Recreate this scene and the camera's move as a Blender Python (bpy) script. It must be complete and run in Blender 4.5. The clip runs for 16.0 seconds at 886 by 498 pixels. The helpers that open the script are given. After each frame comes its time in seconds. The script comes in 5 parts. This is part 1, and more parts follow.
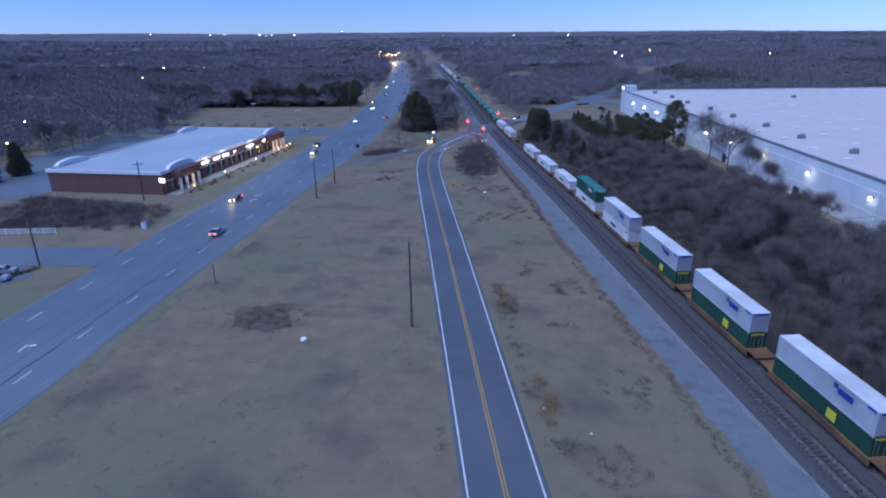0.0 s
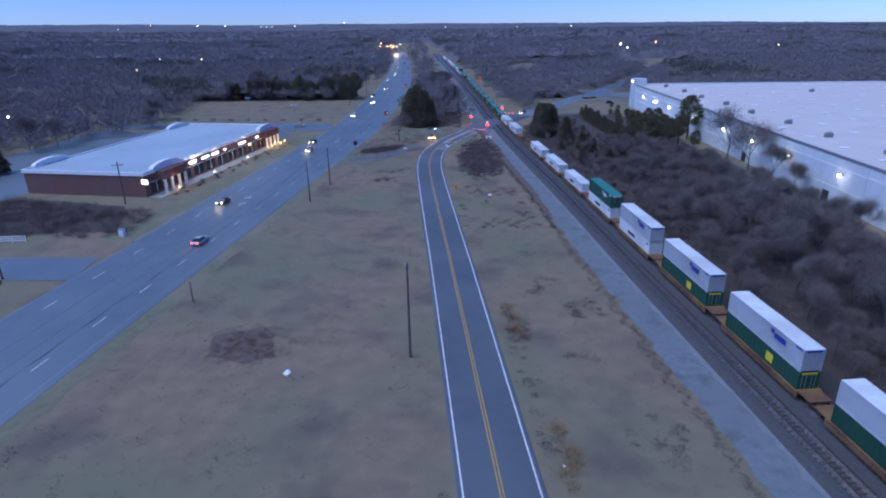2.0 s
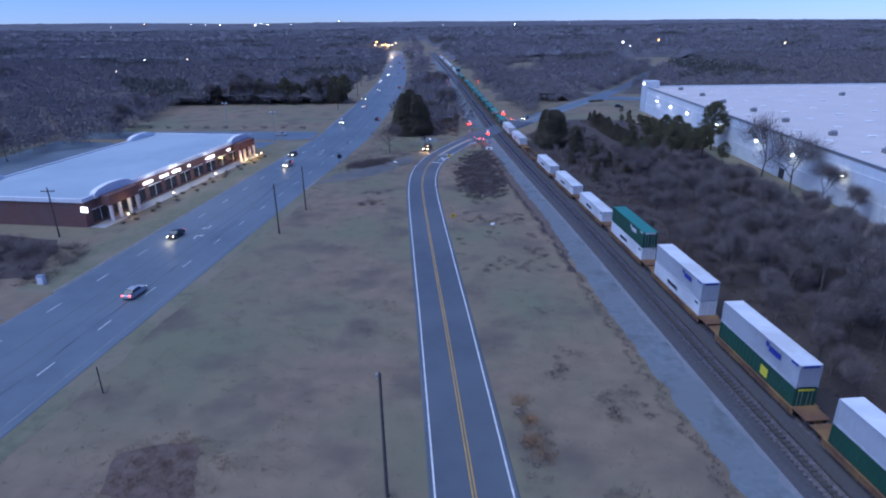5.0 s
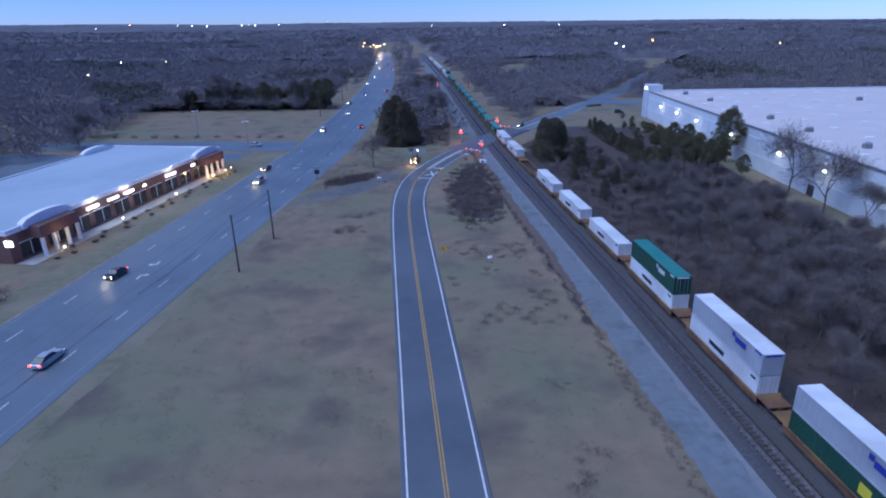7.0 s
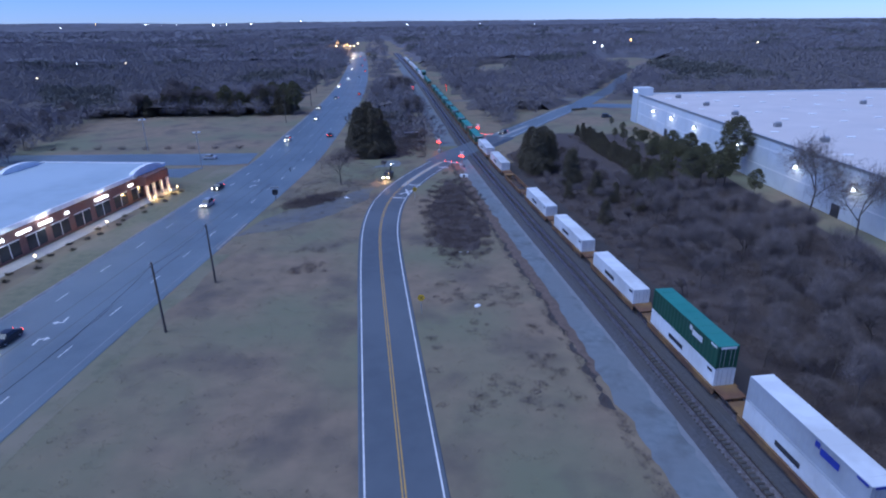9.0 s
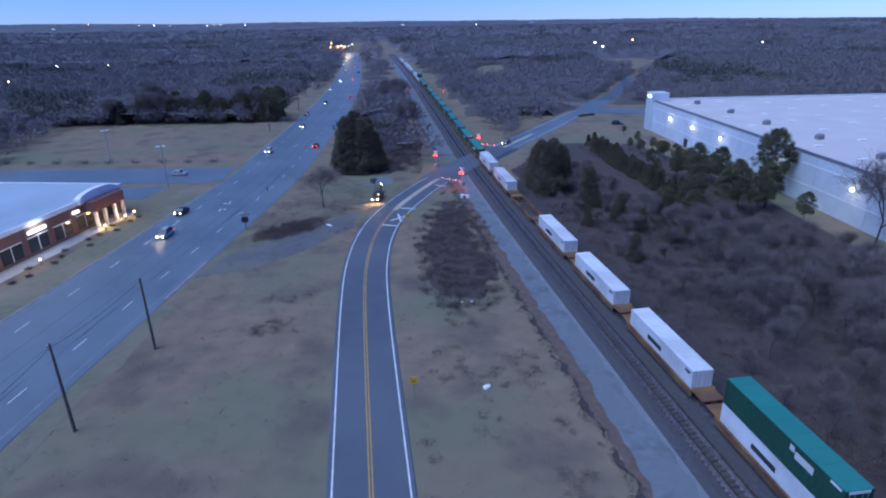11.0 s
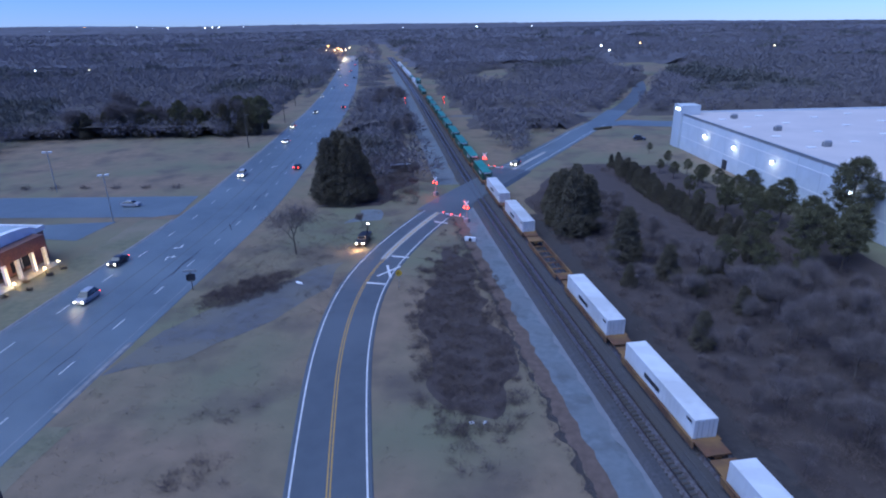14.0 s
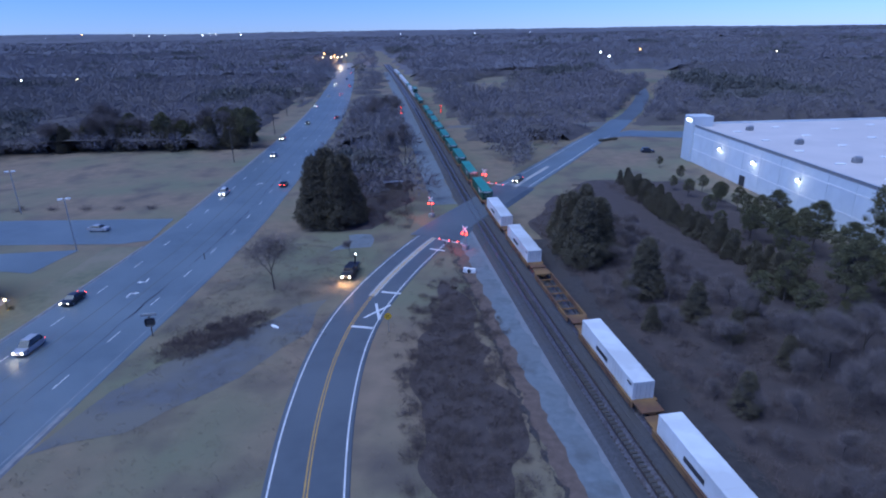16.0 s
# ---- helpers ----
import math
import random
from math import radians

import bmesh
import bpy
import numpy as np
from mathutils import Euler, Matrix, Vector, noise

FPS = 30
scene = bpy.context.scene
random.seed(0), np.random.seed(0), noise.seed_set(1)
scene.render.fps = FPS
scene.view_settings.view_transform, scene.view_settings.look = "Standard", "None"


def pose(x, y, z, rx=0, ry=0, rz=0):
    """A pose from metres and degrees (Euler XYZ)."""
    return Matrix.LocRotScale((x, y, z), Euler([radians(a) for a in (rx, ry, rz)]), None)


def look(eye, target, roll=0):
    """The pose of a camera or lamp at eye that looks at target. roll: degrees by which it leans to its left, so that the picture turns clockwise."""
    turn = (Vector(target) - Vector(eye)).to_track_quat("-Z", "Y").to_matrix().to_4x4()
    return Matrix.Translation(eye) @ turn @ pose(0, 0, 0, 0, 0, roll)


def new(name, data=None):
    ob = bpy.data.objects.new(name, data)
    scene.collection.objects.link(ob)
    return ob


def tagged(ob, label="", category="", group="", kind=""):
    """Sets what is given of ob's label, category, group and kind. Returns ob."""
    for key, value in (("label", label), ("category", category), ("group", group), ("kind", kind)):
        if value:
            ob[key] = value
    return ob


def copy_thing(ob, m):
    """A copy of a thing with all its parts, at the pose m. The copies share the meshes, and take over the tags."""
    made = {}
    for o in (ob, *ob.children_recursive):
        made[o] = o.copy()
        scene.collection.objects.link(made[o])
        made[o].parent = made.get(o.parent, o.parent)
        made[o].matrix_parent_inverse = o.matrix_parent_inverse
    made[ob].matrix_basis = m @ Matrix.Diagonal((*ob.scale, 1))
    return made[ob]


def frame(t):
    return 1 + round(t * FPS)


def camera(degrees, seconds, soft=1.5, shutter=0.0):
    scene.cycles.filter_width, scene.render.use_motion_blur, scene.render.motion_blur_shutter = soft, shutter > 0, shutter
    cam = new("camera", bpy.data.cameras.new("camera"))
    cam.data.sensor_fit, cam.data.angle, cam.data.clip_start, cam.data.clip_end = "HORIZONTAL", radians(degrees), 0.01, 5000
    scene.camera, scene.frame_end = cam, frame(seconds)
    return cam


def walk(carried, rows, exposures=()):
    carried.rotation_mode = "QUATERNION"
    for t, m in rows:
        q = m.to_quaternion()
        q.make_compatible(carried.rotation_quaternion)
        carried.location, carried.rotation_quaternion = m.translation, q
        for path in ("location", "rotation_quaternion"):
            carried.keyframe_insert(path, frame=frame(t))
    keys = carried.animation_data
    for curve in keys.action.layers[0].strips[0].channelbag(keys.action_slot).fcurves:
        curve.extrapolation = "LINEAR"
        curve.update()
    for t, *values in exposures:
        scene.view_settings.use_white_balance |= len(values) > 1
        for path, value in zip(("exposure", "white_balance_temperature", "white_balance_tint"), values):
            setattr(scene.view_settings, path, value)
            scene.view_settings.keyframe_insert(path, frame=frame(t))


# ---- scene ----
cam = camera(74.0, 16.0, soft=2.0)
PATH = [
    (0, (0.275, -23.129, 36.086), (0.207, -21.252, 35.4), -0.8),
    (0.5, (0.109, -20.961, 36.091), (0.039, -19.088, 35.393), -0.8),
    (1, (-0.026, -18.68, 36.08), (-0.097, -16.811, 35.37), -0.7),
    (1.5, (-0.076, -16.141, 36.058), (-0.149, -14.273, 35.348), -0.7),
    (2, (-0.143, -13.374, 36.003), (-0.217, -11.506, 35.292), -0.8),
    (2.5, (-0.17, -10.294, 35.968), (-0.242, -8.427, 35.256), -0.8),
    (3, (-0.139, -6.932, 35.984), (-0.211, -5.065, 35.271), -0.9),
    (3.5, (-0.133, -3.348, 36.022), (-0.204, -1.481, 35.307), -0.9),
    (4, (-0.185, 0.431, 36.008), (-0.255, 2.297, 35.292), -0.9),
    (4.2, (-0.203, 2.029, 36.002), (-0.272, 3.895, 35.285), -0.9),
    (6.5, (-0.314, 21.205, 35.95), (-0.371, 23.073, 35.235), -1.0),
    (7, (-0.382, 25.698, 35.93), (-0.419, 27.565, 35.215), -1.0),
    (7.5, (-0.462, 30.268, 35.879), (-0.473, 32.135, 35.163), -1.0),
    (8, (-0.483, 34.889, 35.836), (-0.473, 36.755, 35.118), -1.0),
    (8.5, (-0.49, 39.514, 35.824), (-0.47, 41.381, 35.106), -1.1),
    (9, (-0.379, 44.178, 35.808), (-0.343, 46.044, 35.089), -1.0),
    (11.5, (-0.013, 68.082, 35.596), (0.034, 69.948, 34.877), -1.1),
    (12, (0.056, 72.553, 35.611), (0.104, 74.419, 34.893), -1.1),
    (12.5, (0.179, 76.813, 35.613), (0.226, 78.679, 34.896), -1.1),
    (13, (0.352, 80.95, 35.61), (0.398, 82.817, 34.894), -1.1),
    (13.5, (0.486, 84.959, 35.667), (0.532, 86.826, 34.953), -1.1),
    (14, (0.649, 88.849, 35.741), (0.695, 90.717, 35.029), -1.1),
    (14.5, (0.832, 92.542, 35.815), (0.88, 94.411, 35.105), -1.1),
    (15, (1.093, 95.78, 35.881), (1.141, 97.651, 35.174), -1.1),
    (15.5, (1.333, 98.311, 35.897), (1.382, 100.185, 35.2), -1.1),
    (16, (1.431, 100.33, 35.918), (1.482, 102.205, 35.224), -1.3),
]
walk(cam, [(t, look(Vector(e) * 1.168, Vector(g) * 1.168, r)) for t, e, g, r in PATH], exposures=[(0, 0.11, 6350, 9), (8, 0.12, 6200, 8), (16, 0.11, 5960, 7)])

from mathutils import geometry

# ---- light ----
SKY_ELEV, SKY_ROT = radians(32.0), radians(250.0)
world = bpy.data.worlds.new("dusk_sky")
scene.world = world
world.use_nodes = True
wn, wl = world.node_tree.nodes, world.node_tree.links
wbg = wn["Background"]
sky = wn.new("ShaderNodeTexSky")
sky.sky_type, sky.sun_disc, sky.sun_elevation, sky.sun_rotation = "NISHITA", False, SKY_ELEV, SKY_ROT
sky.air_density, sky.dust_density, sky.ozone_density = 0.9, 0.0, 5.0
dusk = wn.new("ShaderNodeMix")
dusk.data_type, dusk.blend_type = "RGBA", "MULTIPLY"
dusk.inputs[0].default_value, dusk.inputs[7].default_value = 1.0, (0.46, 0.635, 1.36, 1)
wl.new(sky.outputs["Color"], dusk.inputs[6])
wl.new(dusk.outputs[2], wbg.inputs["Color"])
wbg.inputs["Strength"].default_value = 0.12

sun = new("sun", bpy.data.lights.new("sun", "SUN"))
sun.data.energy, sun.data.angle, sun.data.color = 3.3, radians(60), (0.60, 0.73, 1.0)
sun.matrix_world = look((-48, -25, 95), (0, 0, 0))


# ---- materials ----
def mat(name, c1, c2, scale=1.0, rough=0.8, metal=0.0, bump=0.0, bump_scale=8.0, c3=None, big=0.05, c4=None, mid=0.15, island=0.0, objvar=0.0, emit=None, power=0.0):
    """A base of two colours in fine noise, a third in broad patches, with optional relief and per-piece variation."""
    m = bpy.data.materials.new(name)
    m.use_nodes = True
    n, l = m.node_tree.nodes, m.node_tree.links
    b = n["Principled BSDF"]
    b.inputs["Roughness"].default_value, b.inputs["Metallic"].default_value = rough, metal
    tc = n.new("ShaderNodeTexCoord")

    def tex(s, detail=6.0):
        t = n.new("ShaderNodeTexNoise")
        t.inputs["Scale"].default_value, t.inputs["Detail"].default_value = s, detail
        l.new(tc.outputs["Object"], t.inputs["Vector"])
        return t

    def ramp(src, lo, hi):
        r = n.new("ShaderNodeMapRange")
        r.inputs["From Min"].default_value, r.inputs["From Max"].default_value = lo, hi
        l.new(src, r.inputs["Value"])
        return r.outputs["Result"]

    def mix(f, a, bb, blend="MIX"):
        x = n.new("ShaderNodeMix")
        x.data_type, x.blend_type = "RGBA", blend
        for sock, v in ((x.inputs[0], f), (x.inputs[6], a), (x.inputs[7], bb)):
            if isinstance(v, (tuple, list)):
                sock.default_value = (*v, 1)
            elif isinstance(v, (int, float)):
                sock.default_value = v
            else:
                l.new(v, sock)
        return x.outputs[2]

    fine = tex(scale)
    col = mix(ramp(fine.outputs["Fac"], 0.32, 0.68), c1, c2)
    if c3:
        col = mix(ramp(tex(big).outputs["Fac"], 0.42, 0.62), col, c3)
    if c4:
        col = mix(ramp(tex(mid).outputs["Fac"], 0.51, 0.70), col, c4)
    rnd = None
    if island:
        rnd, amount = n.new("ShaderNodeNewGeometry").outputs["Random Per Island"], island
    if objvar:
        rnd, amount = n.new("ShaderNodeObjectInfo").outputs["Random"], objvar
    if rnd:
        r = n.new("ShaderNodeMapRange")
        r.inputs["To Min"].default_value, r.inputs["To Max"].default_value = 1 - amount, 1 + amount
        l.new(rnd, r.inputs["Value"])
        h = n.new("ShaderNodeHueSaturation")
        l.new(r.outputs["Result"], h.inputs["Value"])
        l.new(col, h.inputs["Color"])
        col = h.outputs["Color"]
    l.new(col, b.inputs["Base Color"])
    if bump:
        bp = n.new("ShaderNodeBump")
        bp.inputs["Strength"].default_value, bp.inputs["Distance"].default_value = bump, 0.1
        l.new(tex(bump_scale).outputs["Fac"], bp.inputs["Height"])
        l.new(bp.outputs["Normal"], b.inputs["Normal"])
    if emit:
        b.inputs["Emission Color"].default_value, b.inputs["Emission Strength"].default_value = (*emit, 1), power
    return m


M = {}
M["grass"] = mat("dry_grass", (0.225, 0.164, 0.112), (0.17, 0.129, 0.088), 0.35, 1.0, bump=0.3, bump_scale=2.0, c3=(0.152, 0.149, 0.092), big=0.035, c4=(0.11, 0.088, 0.07), mid=0.11)
M["soil"] = mat("red_soil", (0.15, 0.105, 0.085), (0.105, 0.075, 0.06), 1.2, 1.0, bump=0.5, bump_scale=4.0)
M["floor"] = mat("leaf_litter", (0.078, 0.059, 0.055), (0.054, 0.042, 0.04), 0.6, 1.0, bump=0.8, bump_scale=1.5, c3=(0.066, 0.05, 0.046), big=0.04)
M["asphalt"] = mat("grey_asphalt", (0.118, 0.148, 0.166), (0.098, 0.124, 0.142), 0.35, 0.5, bump=0.15, bump_scale=30, c3=(0.136, 0.168, 0.186), big=0.05)
M["asphalt2"] = mat("dark_asphalt", (0.088, 0.103, 0.119), (0.074, 0.088, 0.104), 0.5, 0.65, bump=0.15, bump_scale=30, c3=(0.1, 0.116, 0.132), big=0.06)
M["white_line"] = mat("white_road_paint", (0.7, 0.7, 0.68), (0.5, 0.5, 0.5), 1.5, 0.6)
M["yellow_line"] = mat("yellow_road_paint", (0.50, 0.29, 0.07), (0.38, 0.23, 0.07), 1.5, 0.6)
M["worn_line"] = mat("worn_yellow_paint", (0.135, 0.145, 0.135), (0.11, 0.125, 0.13), 0.8, 0.7)
M["worn_white"] = mat("worn_white_paint", (0.26, 0.27, 0.29), (0.17, 0.18, 0.2), 0.6, 0.7)
M["drive"] = mat("worn_gravel_drive", (0.12, 0.12, 0.125), (0.095, 0.092, 0.09), 0.6, 0.9, bump=0.3, c3=(0.14, 0.13, 0.11), big=0.15)
M["berm"] = mat("pale_gravel_berm", (0.215, 0.225, 0.24), (0.165, 0.175, 0.19), 1.5, 1.0, bump=0.5, bump_scale=10, c3=(0.18, 0.19, 0.205), big=0.2)
M["kerb"] = mat("weathered_kerb", (0.24, 0.24, 0.245), (0.17, 0.17, 0.175), 0.8, 0.9)
M["weed2"] = mat("brown_winter_weed", (0.19, 0.148, 0.108), (0.145, 0.115, 0.085), 2.0, 1.0, island=0.2)
M["rust_weed"] = mat("rusty_winter_weed", (0.17, 0.098, 0.068), (0.12, 0.072, 0.054), 2.0, 1.0, island=0.25)
M["verge"] = mat("olive_verge", (0.17, 0.16, 0.10), (0.12, 0.12, 0.075), 0.8, 1.0, bump=0.3, bump_scale=3, c3=(0.2, 0.17, 0.12), big=0.08)
M["cinder"] = mat("dark_cinders", (0.065, 0.056, 0.055), (0.04, 0.036, 0.037), 1.2, 1.0, bump=0.6, bump_scale=5, c3=(0.055, 0.046, 0.044), big=0.15)
M["crack"] = mat("tar_seal", (0.05, 0.052, 0.06), (0.07, 0.072, 0.08), 2.0, 0.5)
M["gravel"] = mat("pale_gravel", (0.165, 0.19, 0.208), (0.125, 0.147, 0.162), 1.2, 0.9, bump=0.4, bump_scale=8, c3=(0.145, 0.16, 0.172), big=0.12, c4=(0.105, 0.115, 0.122), mid=0.3)
M["ballast"] = mat("dark_ballast", (0.082, 0.08, 0.086), (0.054, 0.052, 0.058), 3.0, 1.0, bump=0.9, bump_scale=9, c3=(0.07, 0.064, 0.064), big=0.2)
M["concrete"] = mat("pale_concrete", (0.42, 0.41, 0.40), (0.33, 0.33, 0.32), 0.8, 0.9, bump=0.2, c3=(0.36, 0.35, 0.34), big=0.1)
M["steel"] = mat("worn_rail_steel", (0.25, 0.22, 0.20), (0.12, 0.09, 0.075), 3.0, 0.4, metal=0.8)
M["tie"] = mat("creosoted_wood", (0.075, 0.06, 0.05), (0.045, 0.038, 0.034), 4.0, 0.9, objvar=0.3)
M["weed"] = mat("dead_weed", (0.15, 0.113, 0.1), (0.108, 0.082, 0.074), 2.0, 1.0, island=0.25)
M["straw"] = mat("orange_straw_grass", (0.34, 0.17, 0.07), (0.24, 0.12, 0.05), 2.0, 1.0, island=0.4)
M["tuft"] = mat("pale_dry_tuft", (0.23, 0.185, 0.13), (0.17, 0.14, 0.10), 2.0, 1.0, island=0.5)
M["bark"] = mat("grey_brown_bark", (0.13, 0.105, 0.09), (0.08, 0.065, 0.055), 5.0, 0.95, bump=0.4, objvar=0.35)
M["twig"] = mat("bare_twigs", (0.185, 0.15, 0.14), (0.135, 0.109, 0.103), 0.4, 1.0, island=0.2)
# far crowns: base colour paled and greyed to carry the distance haze
M["far_twig"] = mat("haze_paled_crowns", (0.205, 0.182, 0.192), (0.16, 0.141, 0.15), 0.02, 1.0, island=0.12, c3=(0.175, 0.158, 0.16), big=0.006)
# outer canopy zones: bluish tint put in the colour as haze
M["canopy"] = mat("haze_tinted_canopy", (0.112, 0.106, 0.122), (0.09, 0.085, 0.096), 0.09, 1.0, c3=(0.128, 0.124, 0.142), big=0.004, c4=(0.074, 0.07, 0.07), mid=0.018, bump=0.6, bump_scale=0.8)
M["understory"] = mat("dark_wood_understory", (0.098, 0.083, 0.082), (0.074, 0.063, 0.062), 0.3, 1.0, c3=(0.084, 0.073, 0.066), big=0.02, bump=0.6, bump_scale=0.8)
# blue-grey stands in for the air haze over the distant hills
M["hills"] = mat("haze_blue_hills", (0.15, 0.175, 0.235), (0.13, 0.155, 0.215), 0.004, 1.0)
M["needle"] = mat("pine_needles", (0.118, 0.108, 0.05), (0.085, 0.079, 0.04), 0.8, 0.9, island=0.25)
M["cedar"] = mat("cedar_foliage", (0.13, 0.108, 0.07), (0.093, 0.078, 0.052), 0.8, 0.95, island=0.25)
# far evergreens lightened and desaturated, haze included in the colour
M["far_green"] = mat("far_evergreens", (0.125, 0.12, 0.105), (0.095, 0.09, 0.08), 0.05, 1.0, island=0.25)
M["roof"] = mat("pale_membrane_roof", (0.60, 0.54, 0.51), (0.52, 0.475, 0.455), 0.12, 0.8, c3=(0.56, 0.50, 0.47), big=0.02)
M["metal_roof"] = mat("grey_metal_roof", (0.35, 0.415, 0.445), (0.31, 0.37, 0.4), 0.3, 0.5, c3=(0.385, 0.45, 0.48), big=0.05)
M["white_wall"] = mat("white_painted_panel", (0.60, 0.635, 0.66), (0.54, 0.575, 0.60), 0.5, 0.7, c3=(0.50, 0.54, 0.57), big=0.04, objvar=0.05)
M["white_trim"] = mat("white_trim_paint", (0.8, 0.8, 0.8), (0.7, 0.7, 0.7), 1.0, 0.6)
M["brick"] = mat("red_brown_brick", (0.20, 0.095, 0.075), (0.13, 0.065, 0.055), 3.0, 0.9, bump=0.3, bump_scale=10, c3=(0.16, 0.09, 0.08), big=0.3)
M["dark_glass"] = mat("dark_shop_glass", (0.02, 0.025, 0.03), (0.03, 0.035, 0.04), 0.5, 0.08)
M["dark"] = mat("dark_painted_metal", (0.06, 0.06, 0.065), (0.04, 0.04, 0.045), 2.0, 0.6, metal=0.3)
M["rubber"] = mat("black_rubber", (0.02, 0.02, 0.02), (0.03, 0.03, 0.03), 5.0, 0.9)
M["galv"] = mat("galvanised_steel", (0.45, 0.46, 0.47), (0.35, 0.36, 0.38), 3.0, 0.45, metal=0.7)
M["pole"] = mat("weathered_pole_wood", (0.12, 0.10, 0.085), (0.08, 0.065, 0.055), 4.0, 0.95)
M["c_white"] = mat("white_container_paint", (0.68, 0.69, 0.69), (0.6, 0.61, 0.62), 0.4, 0.5, c3=(0.52, 0.52, 0.515), big=0.3, objvar=0.1)
# container sides, greyer and darker than the white roof
M["c_grey"] = mat("grey_container_side", (0.40, 0.42, 0.45), (0.34, 0.36, 0.39), 0.4, 0.5, c3=(0.3, 0.31, 0.33), big=0.25, objvar=0.08)
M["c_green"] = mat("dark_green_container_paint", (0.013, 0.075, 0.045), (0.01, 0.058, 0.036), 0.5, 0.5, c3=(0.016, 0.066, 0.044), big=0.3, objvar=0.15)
# container roofs, brighter and bluer than the dark green sides
M["c_teal"] = mat("teal_container_roof", (0.03, 0.215, 0.175), (0.025, 0.18, 0.145), 0.5, 0.5, c3=(0.034, 0.195, 0.16), big=0.3, objvar=0.12)
M["c_blue"] = mat("blue_marking_paint", (0.02, 0.04, 0.30), (0.015, 0.03, 0.22), 1.0, 0.5)
M["c_yellow"] = mat("yellow_marking_paint", (0.65, 0.55, 0.05), (0.55, 0.45, 0.04), 1.0, 0.5)
M["well"] = mat("rusty_orange_car_paint", (0.155, 0.072, 0.036), (0.085, 0.045, 0.03), 1.0, 0.8, bump=0.2, c3=(0.22, 0.12, 0.045), big=0.3)
M["warm_lamp"] = mat("warm_lamp_glass", (1, 0.9, 0.7), (1, 0.9, 0.7), emit=(1.0, 0.75, 0.4), power=6)
M["cool_lamp"] = mat("cool_lamp_glass", (1, 1, 1), (1, 1, 1), emit=(0.92, 0.96, 1.0), power=14)
M["head_lamp"] = mat("headlamp_glass", (1, 1, 1), (1, 1, 1), emit=(1.0, 0.86, 0.66), power=30)
M["red_lamp"] = mat("red_signal_glass", (1, 0.1, 0.1), (1, 0.1, 0.1), emit=(1.0, 0.05, 0.03), power=9)
M["amber_lamp"] = mat("orange_lamp_glass", (1, 0.6, 0.2), (1, 0.6, 0.2), emit=(1.0, 0.48, 0.14), power=9)
M["sign_glow"] = mat("lit_sign_face", (1, 1, 1), (1, 1, 1), emit=(0.9, 0.95, 1.0), power=3)
M["sign_yellow"] = mat("yellow_sign_sheet", (0.75, 0.45, 0.03), (0.65, 0.38, 0.03), 2.0, 0.5)
for key, c in (("car_silver", (0.42, 0.43, 0.45)), ("car_white", (0.7, 0.7, 0.7)), ("car_dark", (0.03, 0.032, 0.04)), ("car_red", (0.25, 0.03, 0.03))):
    M[key] = mat(key + "_paint", c, tuple(v * 0.85 for v in c), 1.0, 0.3, metal=0.2)


# ---- mesh helpers ----
def mesh_of(name, bm, *mats):
    me = bpy.data.meshes.new(name)
    bm.to_mesh(me)
    bm.free()
    for m in mats:
        me.materials.append(m)
    return me


def part(name, bm, material, parent, label=""):
    ob = new(name, mesh_of(name, bm, *(material if isinstance(material, tuple) else (material,))))
    ob.parent = parent
    return tagged(ob, label) if label else ob


def share(name, me, parent, m=None):
    ob = new(name, me)
    ob.parent = parent
    if m is not None:
        ob.matrix_basis = m
    return ob


def thing(name, m, label, category, group="", kind=""):
    ob = new(name)
    ob.matrix_basis = m
    return tagged(ob, label, category, group, kind)


def solid(name, bm, material, label, category, group="", kind="", m=None):
    ob = new(name, mesh_of(name, bm, *(material if isinstance(material, tuple) else (material,))))
    if m is not None:
        ob.matrix_basis = m
    return tagged(ob, label, category, group, kind)


def bx(bm, x0, x1, y0, y1, z0, z1, mi=0, bevel=0.0):
    r = bmesh.ops.create_cube(bm, size=1.0, matrix=Matrix.LocRotScale(((x0 + x1) / 2, (y0 + y1) / 2, (z0 + z1) / 2), None, (abs(x1 - x0), abs(y1 - y0), abs(z1 - z0))))
    fs = {f for v in r["verts"] for f in v.link_faces}
    for f in fs:
        f.material_index = mi
    if bevel:
        bmesh.ops.bevel(bm, geom=list({e for v in r["verts"] for e in v.link_edges}), offset=bevel, segments=1, affect="EDGES")
    return bm


def box(*a, bevel=0.0):
    return bx(bmesh.new(), *a, bevel=bevel)


def cyl(bm, p, q, r0, r1=None, seg=8, mi=0):
    p, q = Vector(p), Vector(q)
    d = q - p
    m = Matrix.Translation((p + q) / 2) @ d.to_track_quat("Z", "Y").to_matrix().to_4x4()
    r = bmesh.ops.create_cone(bm, cap_ends=True, segments=seg, radius1=r0, radius2=r0 if r1 is None else r1, depth=d.length, matrix=m)
    for f in {f for v in r["verts"] for f in v.link_faces}:
        f.material_index = mi
    return bm


def tube(*a, **k):
    return cyl(bmesh.new(), *a, **k)


def ball(bm, c, r, sz=1.0, sub=1, mi=0):
    v = bmesh.ops.create_icosphere(bm, subdivisions=sub, radius=r, matrix=Matrix.Translation(c) @ Matrix.Diagonal((1, 1, sz, 1)))
    for f in {f for x in v["verts"] for f in x.link_faces}:
        f.material_index = mi
    return bm


